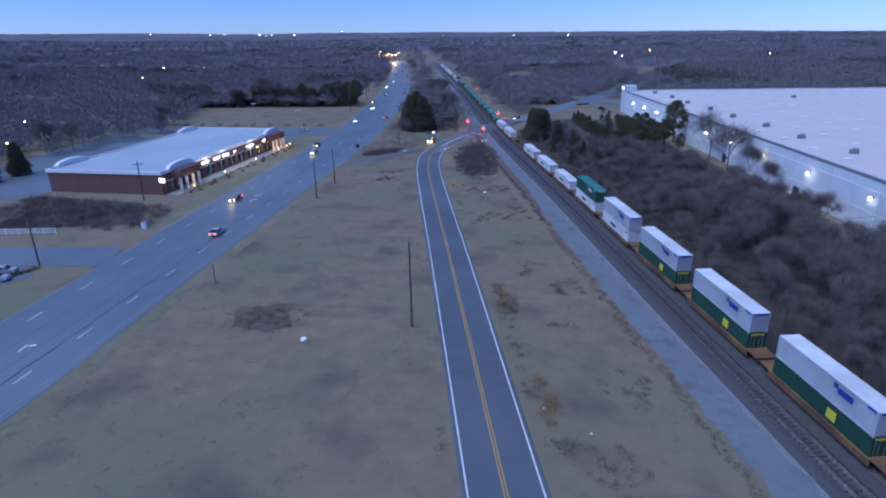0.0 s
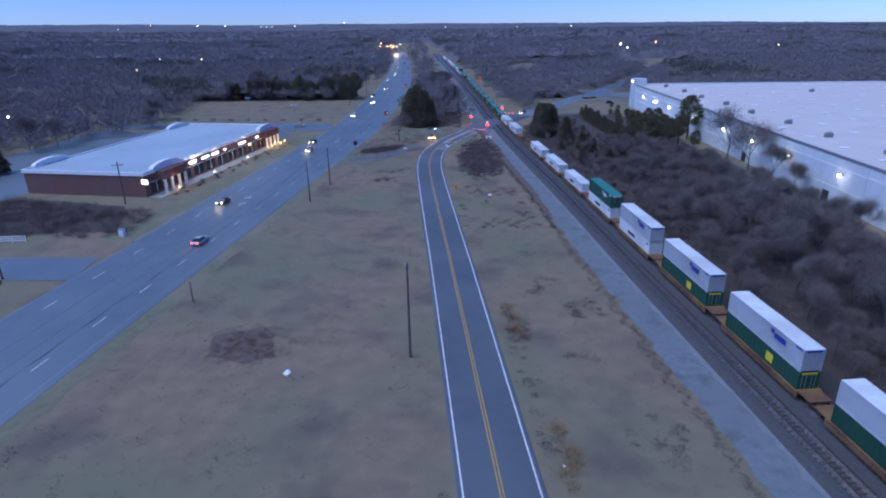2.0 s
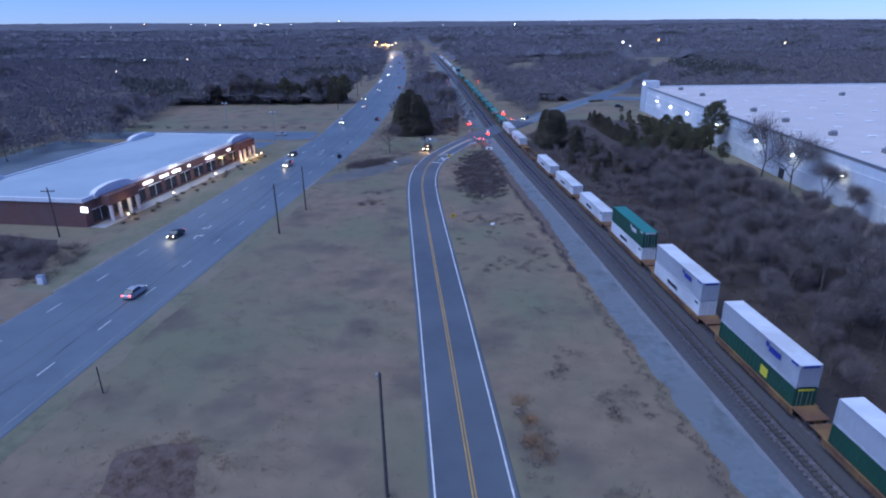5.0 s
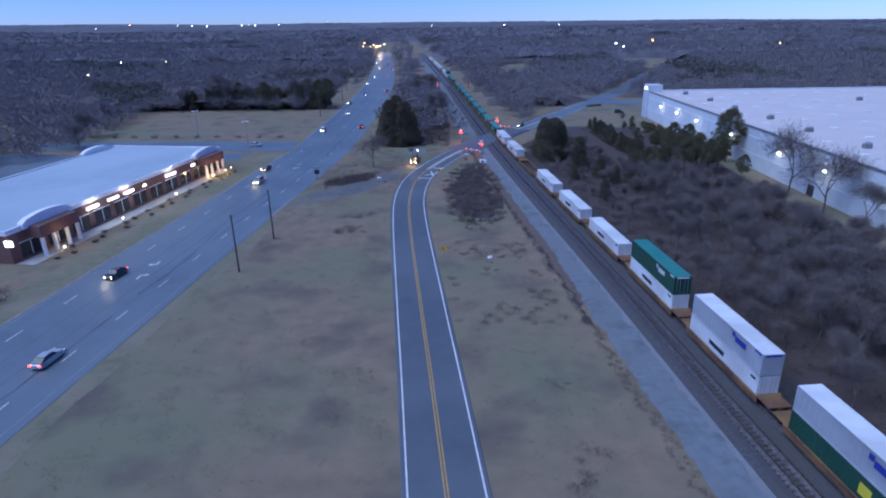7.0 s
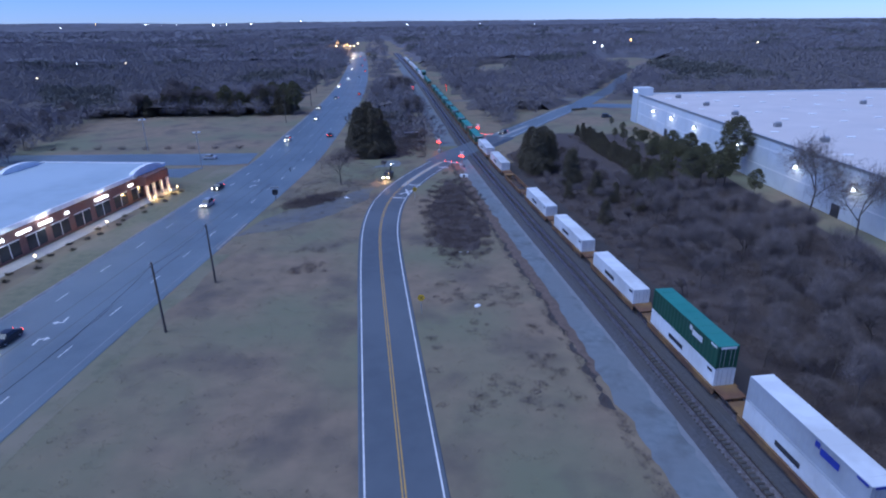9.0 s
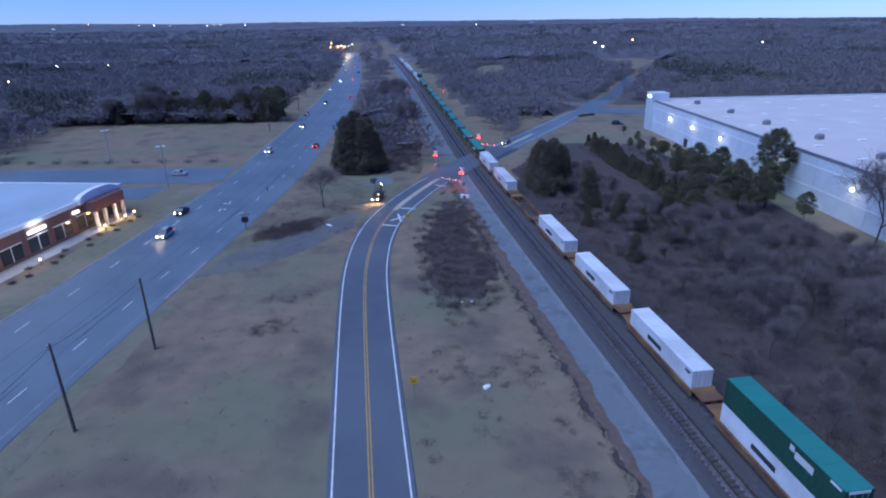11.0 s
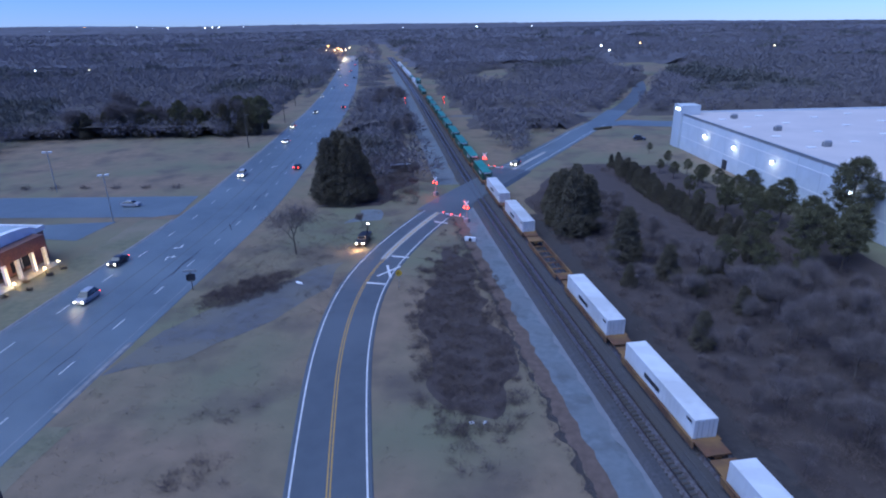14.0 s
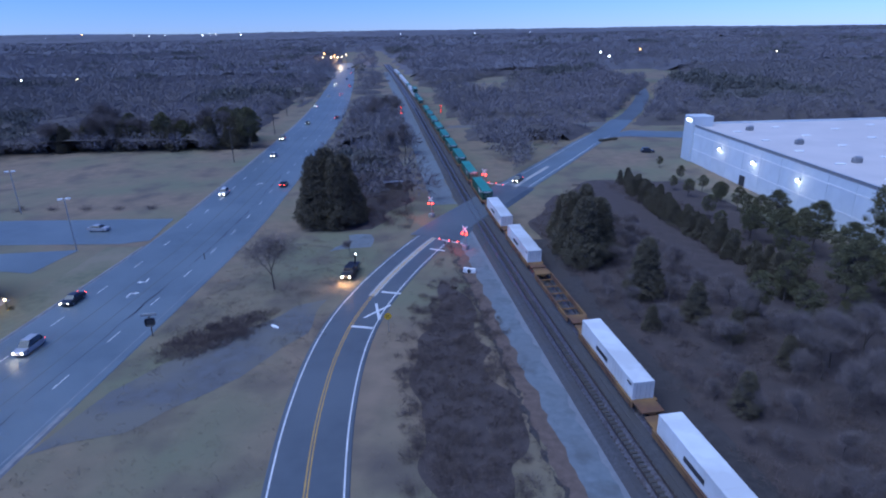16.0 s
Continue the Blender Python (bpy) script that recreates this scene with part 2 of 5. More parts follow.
# ---- plan: centre lines ----
def smooth_line(pts):
    """x as a smooth function of y through a few plan points (y, x)."""
    ys, xs = np.array([p[0] for p in pts], float), np.array([p[1] for p in pts], float)
    sl = np.gradient(xs, ys)

    def f(y):
        y = np.asarray(y, float)
        i = np.clip(np.searchsorted(ys, y) - 1, 0, len(ys) - 2)
        h = ys[i + 1] - ys[i]
        t = (y - ys[i]) / h
        inside = (2 * t**3 - 3 * t**2 + 1) * xs[i] + (t**3 - 2 * t**2 + t) * h * sl[i] + (-2 * t**3 + 3 * t**2) * xs[i + 1] + (t**3 - t**2) * h * sl[i + 1]
        low, high = xs[0] + (y - ys[0]) * sl[0], xs[-1] + (y - ys[-1]) * sl[-1]
        return np.where(y < ys[0], low, np.where(y > ys[-1], high, inside))
    return f


track_a = smooth_line([(-60, 41.0), (15, 32.8), (65, 27.4), (115, 22.3), (145, 18.8), (200, 13.0), (300, 4.9), (410, -3.6), (600, -20), (841, -43), (1300, -88)])
highway = smooth_line([(-40, -60.5), (15, -56.4), (48, -53.95), (70, -52.3), (110, -49.2), (140, -46.8), (175, -43.95), (205, -41.8), (245, -41.8), (290, -42.5), (370, -45), (512, -56), (800, -85), (1200, -124)])
TRACK_GAP = 3.7


def along(f, y0, y1, step):
    return [(float(f(y)), float(y)) for y in np.linspace(y0, y1, max(2, int((y1 - y0) / step) + 1))]


def curve_through(pts, n=14):
    """A Catmull-Rom line through plan points."""
    p = [Vector((*q, 0)) for q in pts]
    p = [2 * p[0] - p[1]] + p + [2 * p[-1] - p[-2]]
    out = []
    for i in range(1, len(p) - 2):
        for k in range(n):
            t = k / n
            a, b, c, d = p[i - 1], p[i], p[i + 1], p[i + 2]
            v = 0.5 * (2 * b + (c - a) * t + (2 * a - 5 * b + 4 * c - d) * t * t + (3 * b - a - 3 * c + d) * t**3)
            out.append((v.x, v.y))
    return out + [(p[-2].x, p[-2].y)]


def ribbon(bm, line, a, b, z0, z1=None, mi=0, wob=0.0):
    """A strip between the offsets a and b (to the right) of a plan line, with a skirt down to z0 where z1 is given."""
    z = z0 if z1 is None else z1
    rows = []
    for i, (x, y) in enumerate(line):
        p, q = line[max(0, i - 1)], line[min(len(line) - 1, i + 1)]
        d = Vector((q[0] - p[0], q[1] - p[1])).normalized()
        r = (d.y, -d.x)
        wa, wb = (noise.noise((x * 0.3, y * 0.3, 0.0)) * wob, noise.noise((x * 0.3, y * 0.3, 9.0)) * wob) if wob else (0, 0)
        left, right = (x + r[0] * (a + wa), y + r[1] * (a + wa)), (x + r[0] * (b + wb), y + r[1] * (b + wb))
        row = [bm.verts.new((*left, z)), bm.verts.new((*right, z))]
        if z1 is not None:
            s = (z1 - z0) * 1.5
            row = [bm.verts.new((left[0] - r[0] * s, left[1] - r[1] * s, z0))] + row + [bm.verts.new((right[0] + r[0] * s, right[1] + r[1] * s, z0))]
        rows.append(row)
    for p, q in zip(rows, rows[1:]):
        for k in range(len(p) - 1):
            f = bm.faces.new((p[k], p[k + 1], q[k + 1], q[k]))
            f.material_index = mi
    return bm


def strip(line, *a, **k):
    return ribbon(bmesh.new(), line, *a, **k)


def offset(line, d):
    out = []
    for i, (x, y) in enumerate(line):
        p, q = line[max(0, i - 1)], line[min(len(line) - 1, i + 1)]
        v = Vector((q[0] - p[0], q[1] - p[1])).normalized()
        out.append((x + v.y * d, y - v.x * d))
    return out


road = curve_through([(13.0, -70), (8.6, -30), (3.85, 15.7), (-2.1, 72), (-5.0, 98), (-9.0, 135), (-10.1, 153), (-9.2, 168), (-6.0, 181.5), (-0.2, 197), (5.6, 209), (12, 220), (19, 232), (26, 244.5), (39.9, 268), (56, 296), (68, 315), (80, 338), (99.5, 376), (131, 456), (172, 610)])
HILL_SEED = 3.7


def ground_z(x, y):
    """Level near the tracks, rolling and rising far off."""
    d = math.hypot(x, y)
    k = min(1.0, max(0.0, (d - 900) / 3000))
    k2 = min(1.0, max(0.0, (d - 330) / 500)) * min(1.0, max(0.0, (abs(x + 30) - 60) / 150))
    return k * (-0.009 * x) + 44 * k * (0.75 + 0.5 * noise.noise((x / 1500, y / 1500, HILL_SEED))) + 5 * k2 * noise.noise((x / 320, y / 320, 1.3))


# ---- ground ----
bm = bmesh.new()
edges = sorted({s * v for s in (-1, 1) for v in (0, 60, 120, 180, 240, 320, 420, 550, 700, 900, 1150, 1450, 1800, 2200, 2600, 2900, 3200, 3500, 3850, 4180)})
grid = [[bm.verts.new((x, y, ground_z(x, y))) for x in edges] for y in edges]
for a, b in zip(grid, grid[1:]):
    for i in range(len(a) - 1):
        bm.faces.new((a[i], a[i + 1], b[i + 1], b[i]))
for f in bm.faces:
    f.smooth = True
ground = solid("ground", bm, M["grass"], "dry winter grass ground rolling away to the horizon", "ground", kind="structure")


# wooded hills that close the view, distance haze put into their blue-grey colour
bm = bmesh.new()
crest = []
for k in range(161):
    a = radians(-70 + 140 * k / 160)
    rise = 9 * noise.noise((k / 9.0, 0.0, 2.4)) + 3.5 * noise.noise((k / 2.6, 5.0, 2.4))
    foot, top = 4100.0, 4350.0
    base = Vector((math.sin(a), math.cos(a), 0))
    z = 44 + rise - 0.009 * base.x * top
    crest.append([bm.verts.new((*(base * foot).xy, 6)), bm.verts.new((*(base * (foot + 90)).xy, z * 0.88)), bm.verts.new((*(base * top).xy, z)), bm.verts.new((*(base * (top + 300)).xy, 0))])
for p, q in zip(crest, crest[1:]):
    for k in range(3):
        bm.faces.new((p[k], q[k], q[k + 1], p[k + 1]))
solid("backdrop_hills", bm, M["hills"], "low wooded hills along the horizon, haze put into their blue-grey colour", "hills", kind="structure")


def patch(name, pts, z, material, label, category, n=16, wob=1.8):
    """An irregular flat patch of ground with a ragged outline."""
    b = bmesh.new()
    rim = []
    m = len(pts)
    for i in range(m):
        p, q = Vector(pts[i]), Vector(pts[(i + 1) % m])
        for k in range(n):
            v = p.lerp(q, k / n)
            rim.append(Vector((v.x + wob * noise.noise((v.x * 0.16, v.y * 0.16, z * 50)), v.y + wob * noise.noise((v.x * 0.16, v.y * 0.16, z * 50 + 7)))))
    vs, _, fs, *_ = geometry.delaunay_2d_cdt(rim, [(i, (i + 1) % len(rim)) for i in range(len(rim))], [], 1, 0.0001)
    made = [b.verts.new((v.x, v.y, z)) for v in vs]
    for f in fs:
        face = b.faces.new([made[i] for i in f])
        face.normal_update()
        if face.normal.z < 0:
            face.normal_flip()
    return solid(name, b, material, label, category, kind="structure")


patch("ground_wood_east", [(30, 10), (70, 10), (70, 196), (64, 240), (44, 245), (30, 228), (22, 210), (24, 165), (32, 80)], 0.012, M["floor"], "brown leaf litter under the bare wood", "ground")
patch("ground_wood_median", [(-23, 212), (-9, 209), (-3, 230), (-7, 300), (-12, 380), (-22, 395), (-27, 300)], 0.012, M["floor"], "brown leaf litter between highway and tracks", "ground")
patch("ground_thicket", [(-1, 152), (0.6, 143), (3, 137), (6, 135), (9, 140), (9.4, 150), (7.4, 168), (5.2, 182), (2.4, 182), (0.4, 170)], 0.014, M["floor"], "dark brown thicket floor beside the road", "ground", wob=3.0)
patch("ground_brush_west", [(-96, 88), (-66, 90), (-74, 108), (-104, 114)], 0.012, M["floor"], "dark brushy ground by the shops", "ground")
patch("ground_burn", [(-31, 46), (-26, 44), (-22, 46.5), (-22, 50), (-26, 53), (-31, 51)], 0.013, M["soil"], "reddish brown bare patch in the field", "ground")

# ---- highway ----
hw = along(highway, -60, 1250, 8)
bm = strip(hw, -8.7, 9.7, 0.0, 0.05)
hwy = solid("road_highway", bm, M["asphalt"], "five-lane grey asphalt highway with worn markings", "highway", kind="structure")
for off in (-8.4, 8.6):
    part("edge_line", strip(along(highway, -60, 700, 10), off - 0.07, off + 0.07, 0.056), M["worn_white"], hwy, "faded white edge line")
for off in (-1.75, 1.75):
    part("centre_line", strip(along(highway, -60, 700, 10), off - 0.08, off + 0.08, 0.055), M["worn_line"], hwy, "worn yellow turn lane line")
part("tar_seam", strip(along(highway, -60, 260, 3), 4.0, 4.07, 0.057, wob=0.5), M["crack"], hwy, "dark sealed crack")
bm = bmesh.new()
bx(bm, -0.07, 0.07, -1.4, 1.4, 0, 0.008)
dash_me = mesh_of("lane_dash", bm, M["white_line"])
for off in (-5.2, 5.2):
    for i in range(58):
        y = -18.98 + 10.43 * i + (5.0 if off < 0 else 0)
        x = float(highway(y)) + off
        share("lane_dash", dash_me, hwy, pose(x, y, 0.054, 0, 0, math.degrees(math.atan2(float(highway(y - 1) - highway(y + 1)), 2.0))))


def turn_arrow(flip):
    b = bmesh.new()
    bx(b, -0.12, 0.12, -1.2, 0.2, 0, 0.008)
    bx(b, -0.12, 0.75, 0.2, 0.45, 0, 0.0079)
    v = [b.verts.new((0.7, -0.15, 0.008)), b.verts.new((1.35, 0.33, 0.008)), b.verts.new((0.7, 0.8, 0.008))]
    b.faces.new(v)
    if flip:
        bmesh.ops.rotate(b, verts=b.verts, matrix=Matrix.Rotation(math.pi, 3, "Z"))
    return mesh_of("turn_arrow", b, M["white_line"])


arrows = (turn_arrow(False), turn_arrow(True))
for y, k in ((40, 0), (109, 0), (114, 1), (182, 0), (187, 1), (250, 0), (320, 0)):
    share("turn_arrow", arrows[k], hwy, pose(float(highway(y)), y, 0.055, 0, 0, 5))
west_kerb = solid("kerb_west", strip(along(highway, 84, 203, 4), -9.1, -8.8, 0.0, 0.15), M["kerb"], "pale concrete kerb along the highway", "kerb", kind="structure")
solid("kerb_west_far", strip(along(highway, 224, 420, 6), -9.2, -8.8, 0.0, 0.15), M["kerb"], "pale concrete kerb along the highway", "kerb", kind="structure")
solid("kerb_east", strip(along(highway, 140, 154, 2), 9.2, 9.7, 0.0, 0.12), M["kerb"], "pale concrete gutter at the driveway mouth", "kerb", kind="structure")

solid("ground_verge_west", strip(along(highway, 84, 203, 5), -15.5, -9.1, 0.02, wob=1.0), M["verge"], "mown olive grass verge along the highway", "verge", kind="structure")
solid("ground_verge_east", strip(along(highway, -50, 138, 5), 9.9, 12.6, 0.014, wob=1.2), M["verge"], "olive grass verge along the highway", "verge", kind="structure")

# ---- two-lane road ----
two = [p for p in road]
lane = solid("road_two_lane", strip(two, -3.6, 3.6, 0.0, 0.065), M["asphalt2"], "dark two-lane asphalt road curving to the crossing", "road", kind="structure")
near_road = [p for p in two if p[1] < 330]
solid("road_yard", strip([p for p in two if 240 < p[1] < 346], -4.4, 4.4, 0.066), M["asphalt"], "worn grey asphalt approach to the yard", "road", kind="structure")
for off in (-3.2, 3.2):
    part("edge_line", strip([p for p in two if p[1] < 206], off - 0.08, off + 0.08, 0.07), M["white_line"], lane)
    part("edge_line", strip([p for p in two if 236 < p[1] < 310], off - 0.08, off + 0.08, 0.07), M["white_line"], lane)
for off in (-0.14, 0.14):
    part("centre_line", strip([p for p in two if p[1] < 206], off - 0.065, off + 0.065, 0.0705), M["yellow_line"], lane)
part("median_paint", strip([p for p in two if 178 < p[1] < 210], -0.6, 0.5, 0.069), M["concrete"], lane, "worn pale paint on the road's middle")
part("median_paint", strip([p for p in two if 238 < p[1] < 262], -0.5, 0.5, 0.069), M["concrete"], lane, "worn pale paint on the road's middle")
for x, y, turn, w in ((-7.45, 168.9, -15, 1.45), (-4.2, 179.4, -18, 1.5), (3.05, 196.9, -27, 1.45)):
    part("stop_bar", bx(bmesh.new(), -w, w, -0.25, 0.25, 0.066, 0.073), M["white_line"], lane).matrix_basis = pose(x, y, 0, 0, 0, turn)
for s in (-1, 1):
    part("crossing_mark", bx(bmesh.new(), -0.19, 0.19, -2.5, 2.5, 0.066, 0.074), M["white_line"], lane).matrix_basis = pose(-5.75, 173.4, s * 0.001, 0, 0, -17 + s * 26)

# ---- gravel, drive, car parks ----
ta = along(track_a, -60, 840, 6)
def band(y0, y1, step, fa, fb, z, wob):
    """A ragged strip beside the track between two offsets that change along it."""
    b, rows = bmesh.new(), []
    for y in np.linspace(y0, y1, int((y1 - y0) / step) + 1):
        x = float(track_a(y))
        rows.append([b.verts.new((x + f(y) + wob * noise.noise((n * 7.0, y * 0.35, 1.0)) + 0.5 * wob * noise.noise((n * 3.0, y * 1.3, 4.0)), y, z)) for n, f in ((0, fa), (1, fb))])
    for p, q in zip(rows, rows[1:]):
        b.faces.new((p[0], p[1], q[1], q[0]))
    return b


grav_left = lambda y: float(np.interp(y, [60, 95, 118, 212], [-6.9, -6.8, -5.8, -5.6]))
solid("ground_service_track", band(-60, 212, 1.0, grav_left, lambda y: -1.6, 0.03, 0.7), M["gravel"], "pale gravel service track beside the railway", "gravel track", kind="structure")
solid("ground_cinders", strip(along(track_a, -60, 200, 4), TRACK_GAP + 1.5, TRACK_GAP + 6.0, 0.025, wob=0.9), M["cinder"], "dark cinder shoulder beside the train", "ground", kind="structure")
solid("ground_berm", band(-60, 212, 1.0, lambda y: -2.9, lambda y: -1.5, 0.05, 0.9), M["berm"], "pale gravel berm along the ballast", "gravel berm", kind="structure")
solid("ground_service_track_far", strip(along(track_a, 226, 700, 5), -8.0, -2.6, 0.03, wob=0.8), M["gravel"], "pale gravel service track beyond the crossing", "gravel track", kind="structure")
patch("ground_drive", [(-36, 146), (-33.5, 156), (-26, 166), (-17, 176), (-13.6, 178), (-14.5, 168), (-20, 158), (-29, 149)], 0.02, M["drive"], "worn gravel drive joining highway and road", "drive", wob=0.8)
patch("ground_gravel_patch", [(-15, 198), (-8.5, 200), (-9, 206), (-13.5, 207)], 0.02, M["gravel"], "small grey gravel heap patch", "gravel")
patch("ground_side_road", [(-140, 77), (-62, 77), (-60.5, 67.5), (-140, 67.5)], 0.04, M["asphalt"], "grey asphalt side road", "road", wob=0.3)
patch("ground_side_street", [(-140, 226), (-52, 221), (-51, 207), (-56, 205.5), (-140, 211)], 0.04, M["asphalt"], "grey asphalt side street by the shops", "road", wob=0.3)
patch("ground_car_park", [(-140, 100), (-104, 112), (-102, 200), (-62, 203), (-64, 192), (-140, 208)], 0.03, M["asphalt"], "grey asphalt car park behind the shops", "car park", wob=0.3)
patch("ground_lot", [(-74, 67.2), (-70, 63), (-75, 55), (-105, 46), (-105, 67.2)], 0.03, M["asphalt"], "small grey asphalt car park by the side road", "car park", wob=0.3)
patch("ground_yard", [(60, 301), (72, 305), (90, 299), (130, 298), (130, 312), (92, 313), (78, 318), (68, 312)], 0.05, M["asphalt"], "pale asphalt yard at the warehouse", "yard", wob=0.6)
patch("ground_branch", [(74, 325), (78, 339), (60, 340), (40, 339), (12, 341), (10, 335), (40, 333), (60, 332)], 0.035, M["drive"], "pale branch lane by the yard", "road", wob=0.6)
patch("ground_far_field", [(150, 520), (200, 510), (215, 640), (175, 660)], 0.4, M["grass"], "pale far pasture", "field", wob=4)

solid("ground_ditch_side", band(98, 206, 1.0, lambda y: -7.5, lambda y: -4.6, 0.012, 0.8), M["soil"], "brown scuffed earth between ditch and gravel", "ground", kind="structure")
# the ditch is a flat ragged strip, darker than the ground around it
solid("ground_ditch", band(92, 206, 0.5, lambda y: -7.8 + 0.45 * max(-1.0, min(1.0, 3 * noise.noise((y * 0.4, 2.0, 0.0)))), lambda y: -7.45, 0.016, 0.9), M["cinder"], "dark ragged ditch line beside the gravel track", "ditch", kind="structure")

# ---- railway ----
def railway(off, name):
    bed = solid(name, strip(offset(ta, off), -1.75, 1.75, 0.0, 0.45), M["ballast"], "ballasted railway track with steel rails on ties", "railway track", kind="structure")
    for r in (-0.64, 0.64):
        part("rail", strip(offset(ta, off), r - 0.04, r + 0.04, 0.45, 0.68), M["steel"], bed, "worn steel rail")
    return bed


bed_a, bed_b = railway(0, "track_west"), railway(TRACK_GAP, "track_east")
tie_me = mesh_of("tie", bx(bmesh.new(), -1.1, 1.1, -0.1, 0.1, 0.40, 0.52), M["tie"])
heading = lambda y: math.degrees(math.atan2(float(track_a(y - 2) - track_a(y + 2)), 4.0))
for i in range(300):
    y = 8 + i * 0.6
    share("tie", tie_me, bed_a, pose(float(track_a(y)), y, 0, 0, 0, heading(y)))
bm = bmesh.new()
for i in range(900):
    y = 188 + i * 0.6
    if i < 350:
        bx(bm, float(track_a(y)) - 1.1, float(track_a(y)) + 1.1, y - 0.1, y + 0.1, 0.40, 0.515)
tagged(part("far_ties", bm, M["tie"], bed_a), kind="stuff")
deck = strip([p for p in two if 203 < p[1] < 240], -4.2, 4.2, 0.02, 0.66)
for v in deck.verts:
    # the deck ramps down to the road at both ends
    if v.co.z > 0.4:
        f = max(0.0, min(1.0, (v.co.y - 203) / 9, (240 - v.co.y) / 9))
        v.co.z = 0.08 + 0.58 * f * f * (3 - 2 * f)
cross = solid("crossing_deck", deck, M["asphalt2"], "dark asphalt level crossing deck between the rails", "level crossing", kind="structure")


def glow(name, loc, energy, color, radius=0.25):
    lamp = new(name, bpy.data.lights.new(name, "POINT"))
    lamp.data.energy, lamp.data.color, lamp.data.shadow_soft_size = energy, color, radius
    lamp.location = loc
    return lamp


# ---- warehouse ----
WX, WY0, WY1, WH = 76.3, 30.0, 267.0, 10.15
wh = thing("warehouse", pose(WX, WY0, 0), "huge flat-roofed white panel warehouse with pale roof", "warehouse")
part("roof", box(0.3, 330, 0, WY1 - WY0, WH - 0.9, WH - 0.5), M["roof"], wh, "pale membrane roof")
part("parapet", box(0.0, 0.35, 0, WY1 - WY0 - 4, WH - 0.55, WH + 0.1), M["galv"], wh, "grey metal parapet edge")
part("back_wall", box(0.3, 330, WY1 - WY0 - 0.4, WY1 - WY0, 0, WH), M["white_wall"], wh)
panel_me = mesh_of("wall_panel", box(0.0, 0.3, 0.03, 7.57, 0.0, WH - 0.55, bevel=0.02), M["white_wall"])
for i in range(31):
    share("wall_panel", panel_me, wh, pose(0.0 if i % 2 else 0.012, i * 7.6, 0))
part("band", box(-0.05, 0.02, 0, WY1 - WY0 - 4, 7.7, 7.95), M["white_trim"], wh, "white band along the wall")
part("band", box(-0.05, 0.02, 0, WY1 - WY0 - 4, 3.6, 3.8), M["white_trim"], wh, "white band along the wall")
tower = part("corner_tower", box(-0.6, 5.0, WY1 - WY0 - 5, WY1 - WY0 + 0.6, 0, WH + 2.3, bevel=0.05), M["white_wall"], wh, "taller white corner tower")
part("lit_sign", box(-0.72, -0.6, WY1 - WY0 - 3.9, WY1 - WY0 - 0.9, WH + 0.7, WH + 1.5), M["sign_glow"], tower, "glowing white sign")
for i, y in enumerate((40, 62, 85, 106, 126, 145, 163, 188, 213, 230, 246)):
    fx = part("wall_light", box(-0.45, -0.05, y - WY0 - 0.35, y - WY0 + 0.35, 6.3, 6.8, bevel=0.05), M["dark"], wh, "wall light with white lens")
    part("lens", ball(bmesh.new(), (-0.5, y - WY0, 6.4), 0.38), M["cool_lamp"], fx)
    if y > 100:
        glow("wall_glow", (WX - 1.5, y, 6.2), 75, (1.0, 0.93, 0.8), 0.3)
    if i % 2:
        part("service_door", box(-0.07, 0.02, y - WY0 + 3, y - WY0 + 5.4, 0.0, 2.4), M["dark"], wh, "dark service door")
for x, y in [(11 + (j % 2) * 0.8, 20 + j * 20.4) for j in range(11)] + [(60, 200), (62, 60), (64, 130), (120, 150)]:
    v = part("roof_unit", box(x - 0.8, x + 0.8, y - 0.6, y + 0.6, WH - 0.5, WH + 0.45, bevel=0.06), M["kerb"], wh, "grey rooftop air unit")
    part("cowl", box(x - 0.4, x + 0.7, y - 0.45, y + 0.45, WH + 0.45, WH + 0.75), M["galv"], v)
sk_me = mesh_of("skylight", box(-0.95, 0.95, -0.5, 0.5, WH - 0.5, WH - 0.25, bevel=0.1), M["white_trim"])
for i in range(9):
    for j in range(17):
        share("skylight", sk_me, wh, pose(7 + i * 13, 8 + j * 13.4 + (i % 2) * 5, 0))
part("stair_house", box(118, 130, WY1 - WY0 - 12, WY1 - WY0 - 7, WH - 0.5, WH + 1.9), M["white_wall"], wh, "white rooftop plant box")

# ---- shops ----
S_TURN = -math.degrees(math.atan2(8.5, 65))
shop = thing("shop_row", pose(-73.0, 114.5, 0, 0, 0, S_TURN), "long single-storey brick shop row with lit fronts", "shop building")
SD, SL, SH = 31.0, 70.0, 5.6
part("brick_wall", box(-SD, 0, 0, SL, 0, SH - 0.6), M["brick"], shop, "red brown brick wall")
part("roof", box(-SD + 0.3, -0.3, 0.3, SL - 0.3, SH - 0.6, SH - 0.1), M["metal_roof"], shop, "flat blue-grey roof")
for a in ((-SD - 0.25, 0.25, -0.25, 0.15), (-SD - 0.25, 0.25, SL - 0.15, SL + 0.25)):
    part("cornice", box(*a, SH - 0.65, SH + 0.15), M["white_trim"], shop, "white cornice")
for x in (-SD - 0.25, -0.15):
    part("cornice", box(x, x + 0.4, 0.15, SL - 0.15, SH - 0.65, SH + 0.15), M["white_trim"], shop, "white cornice")


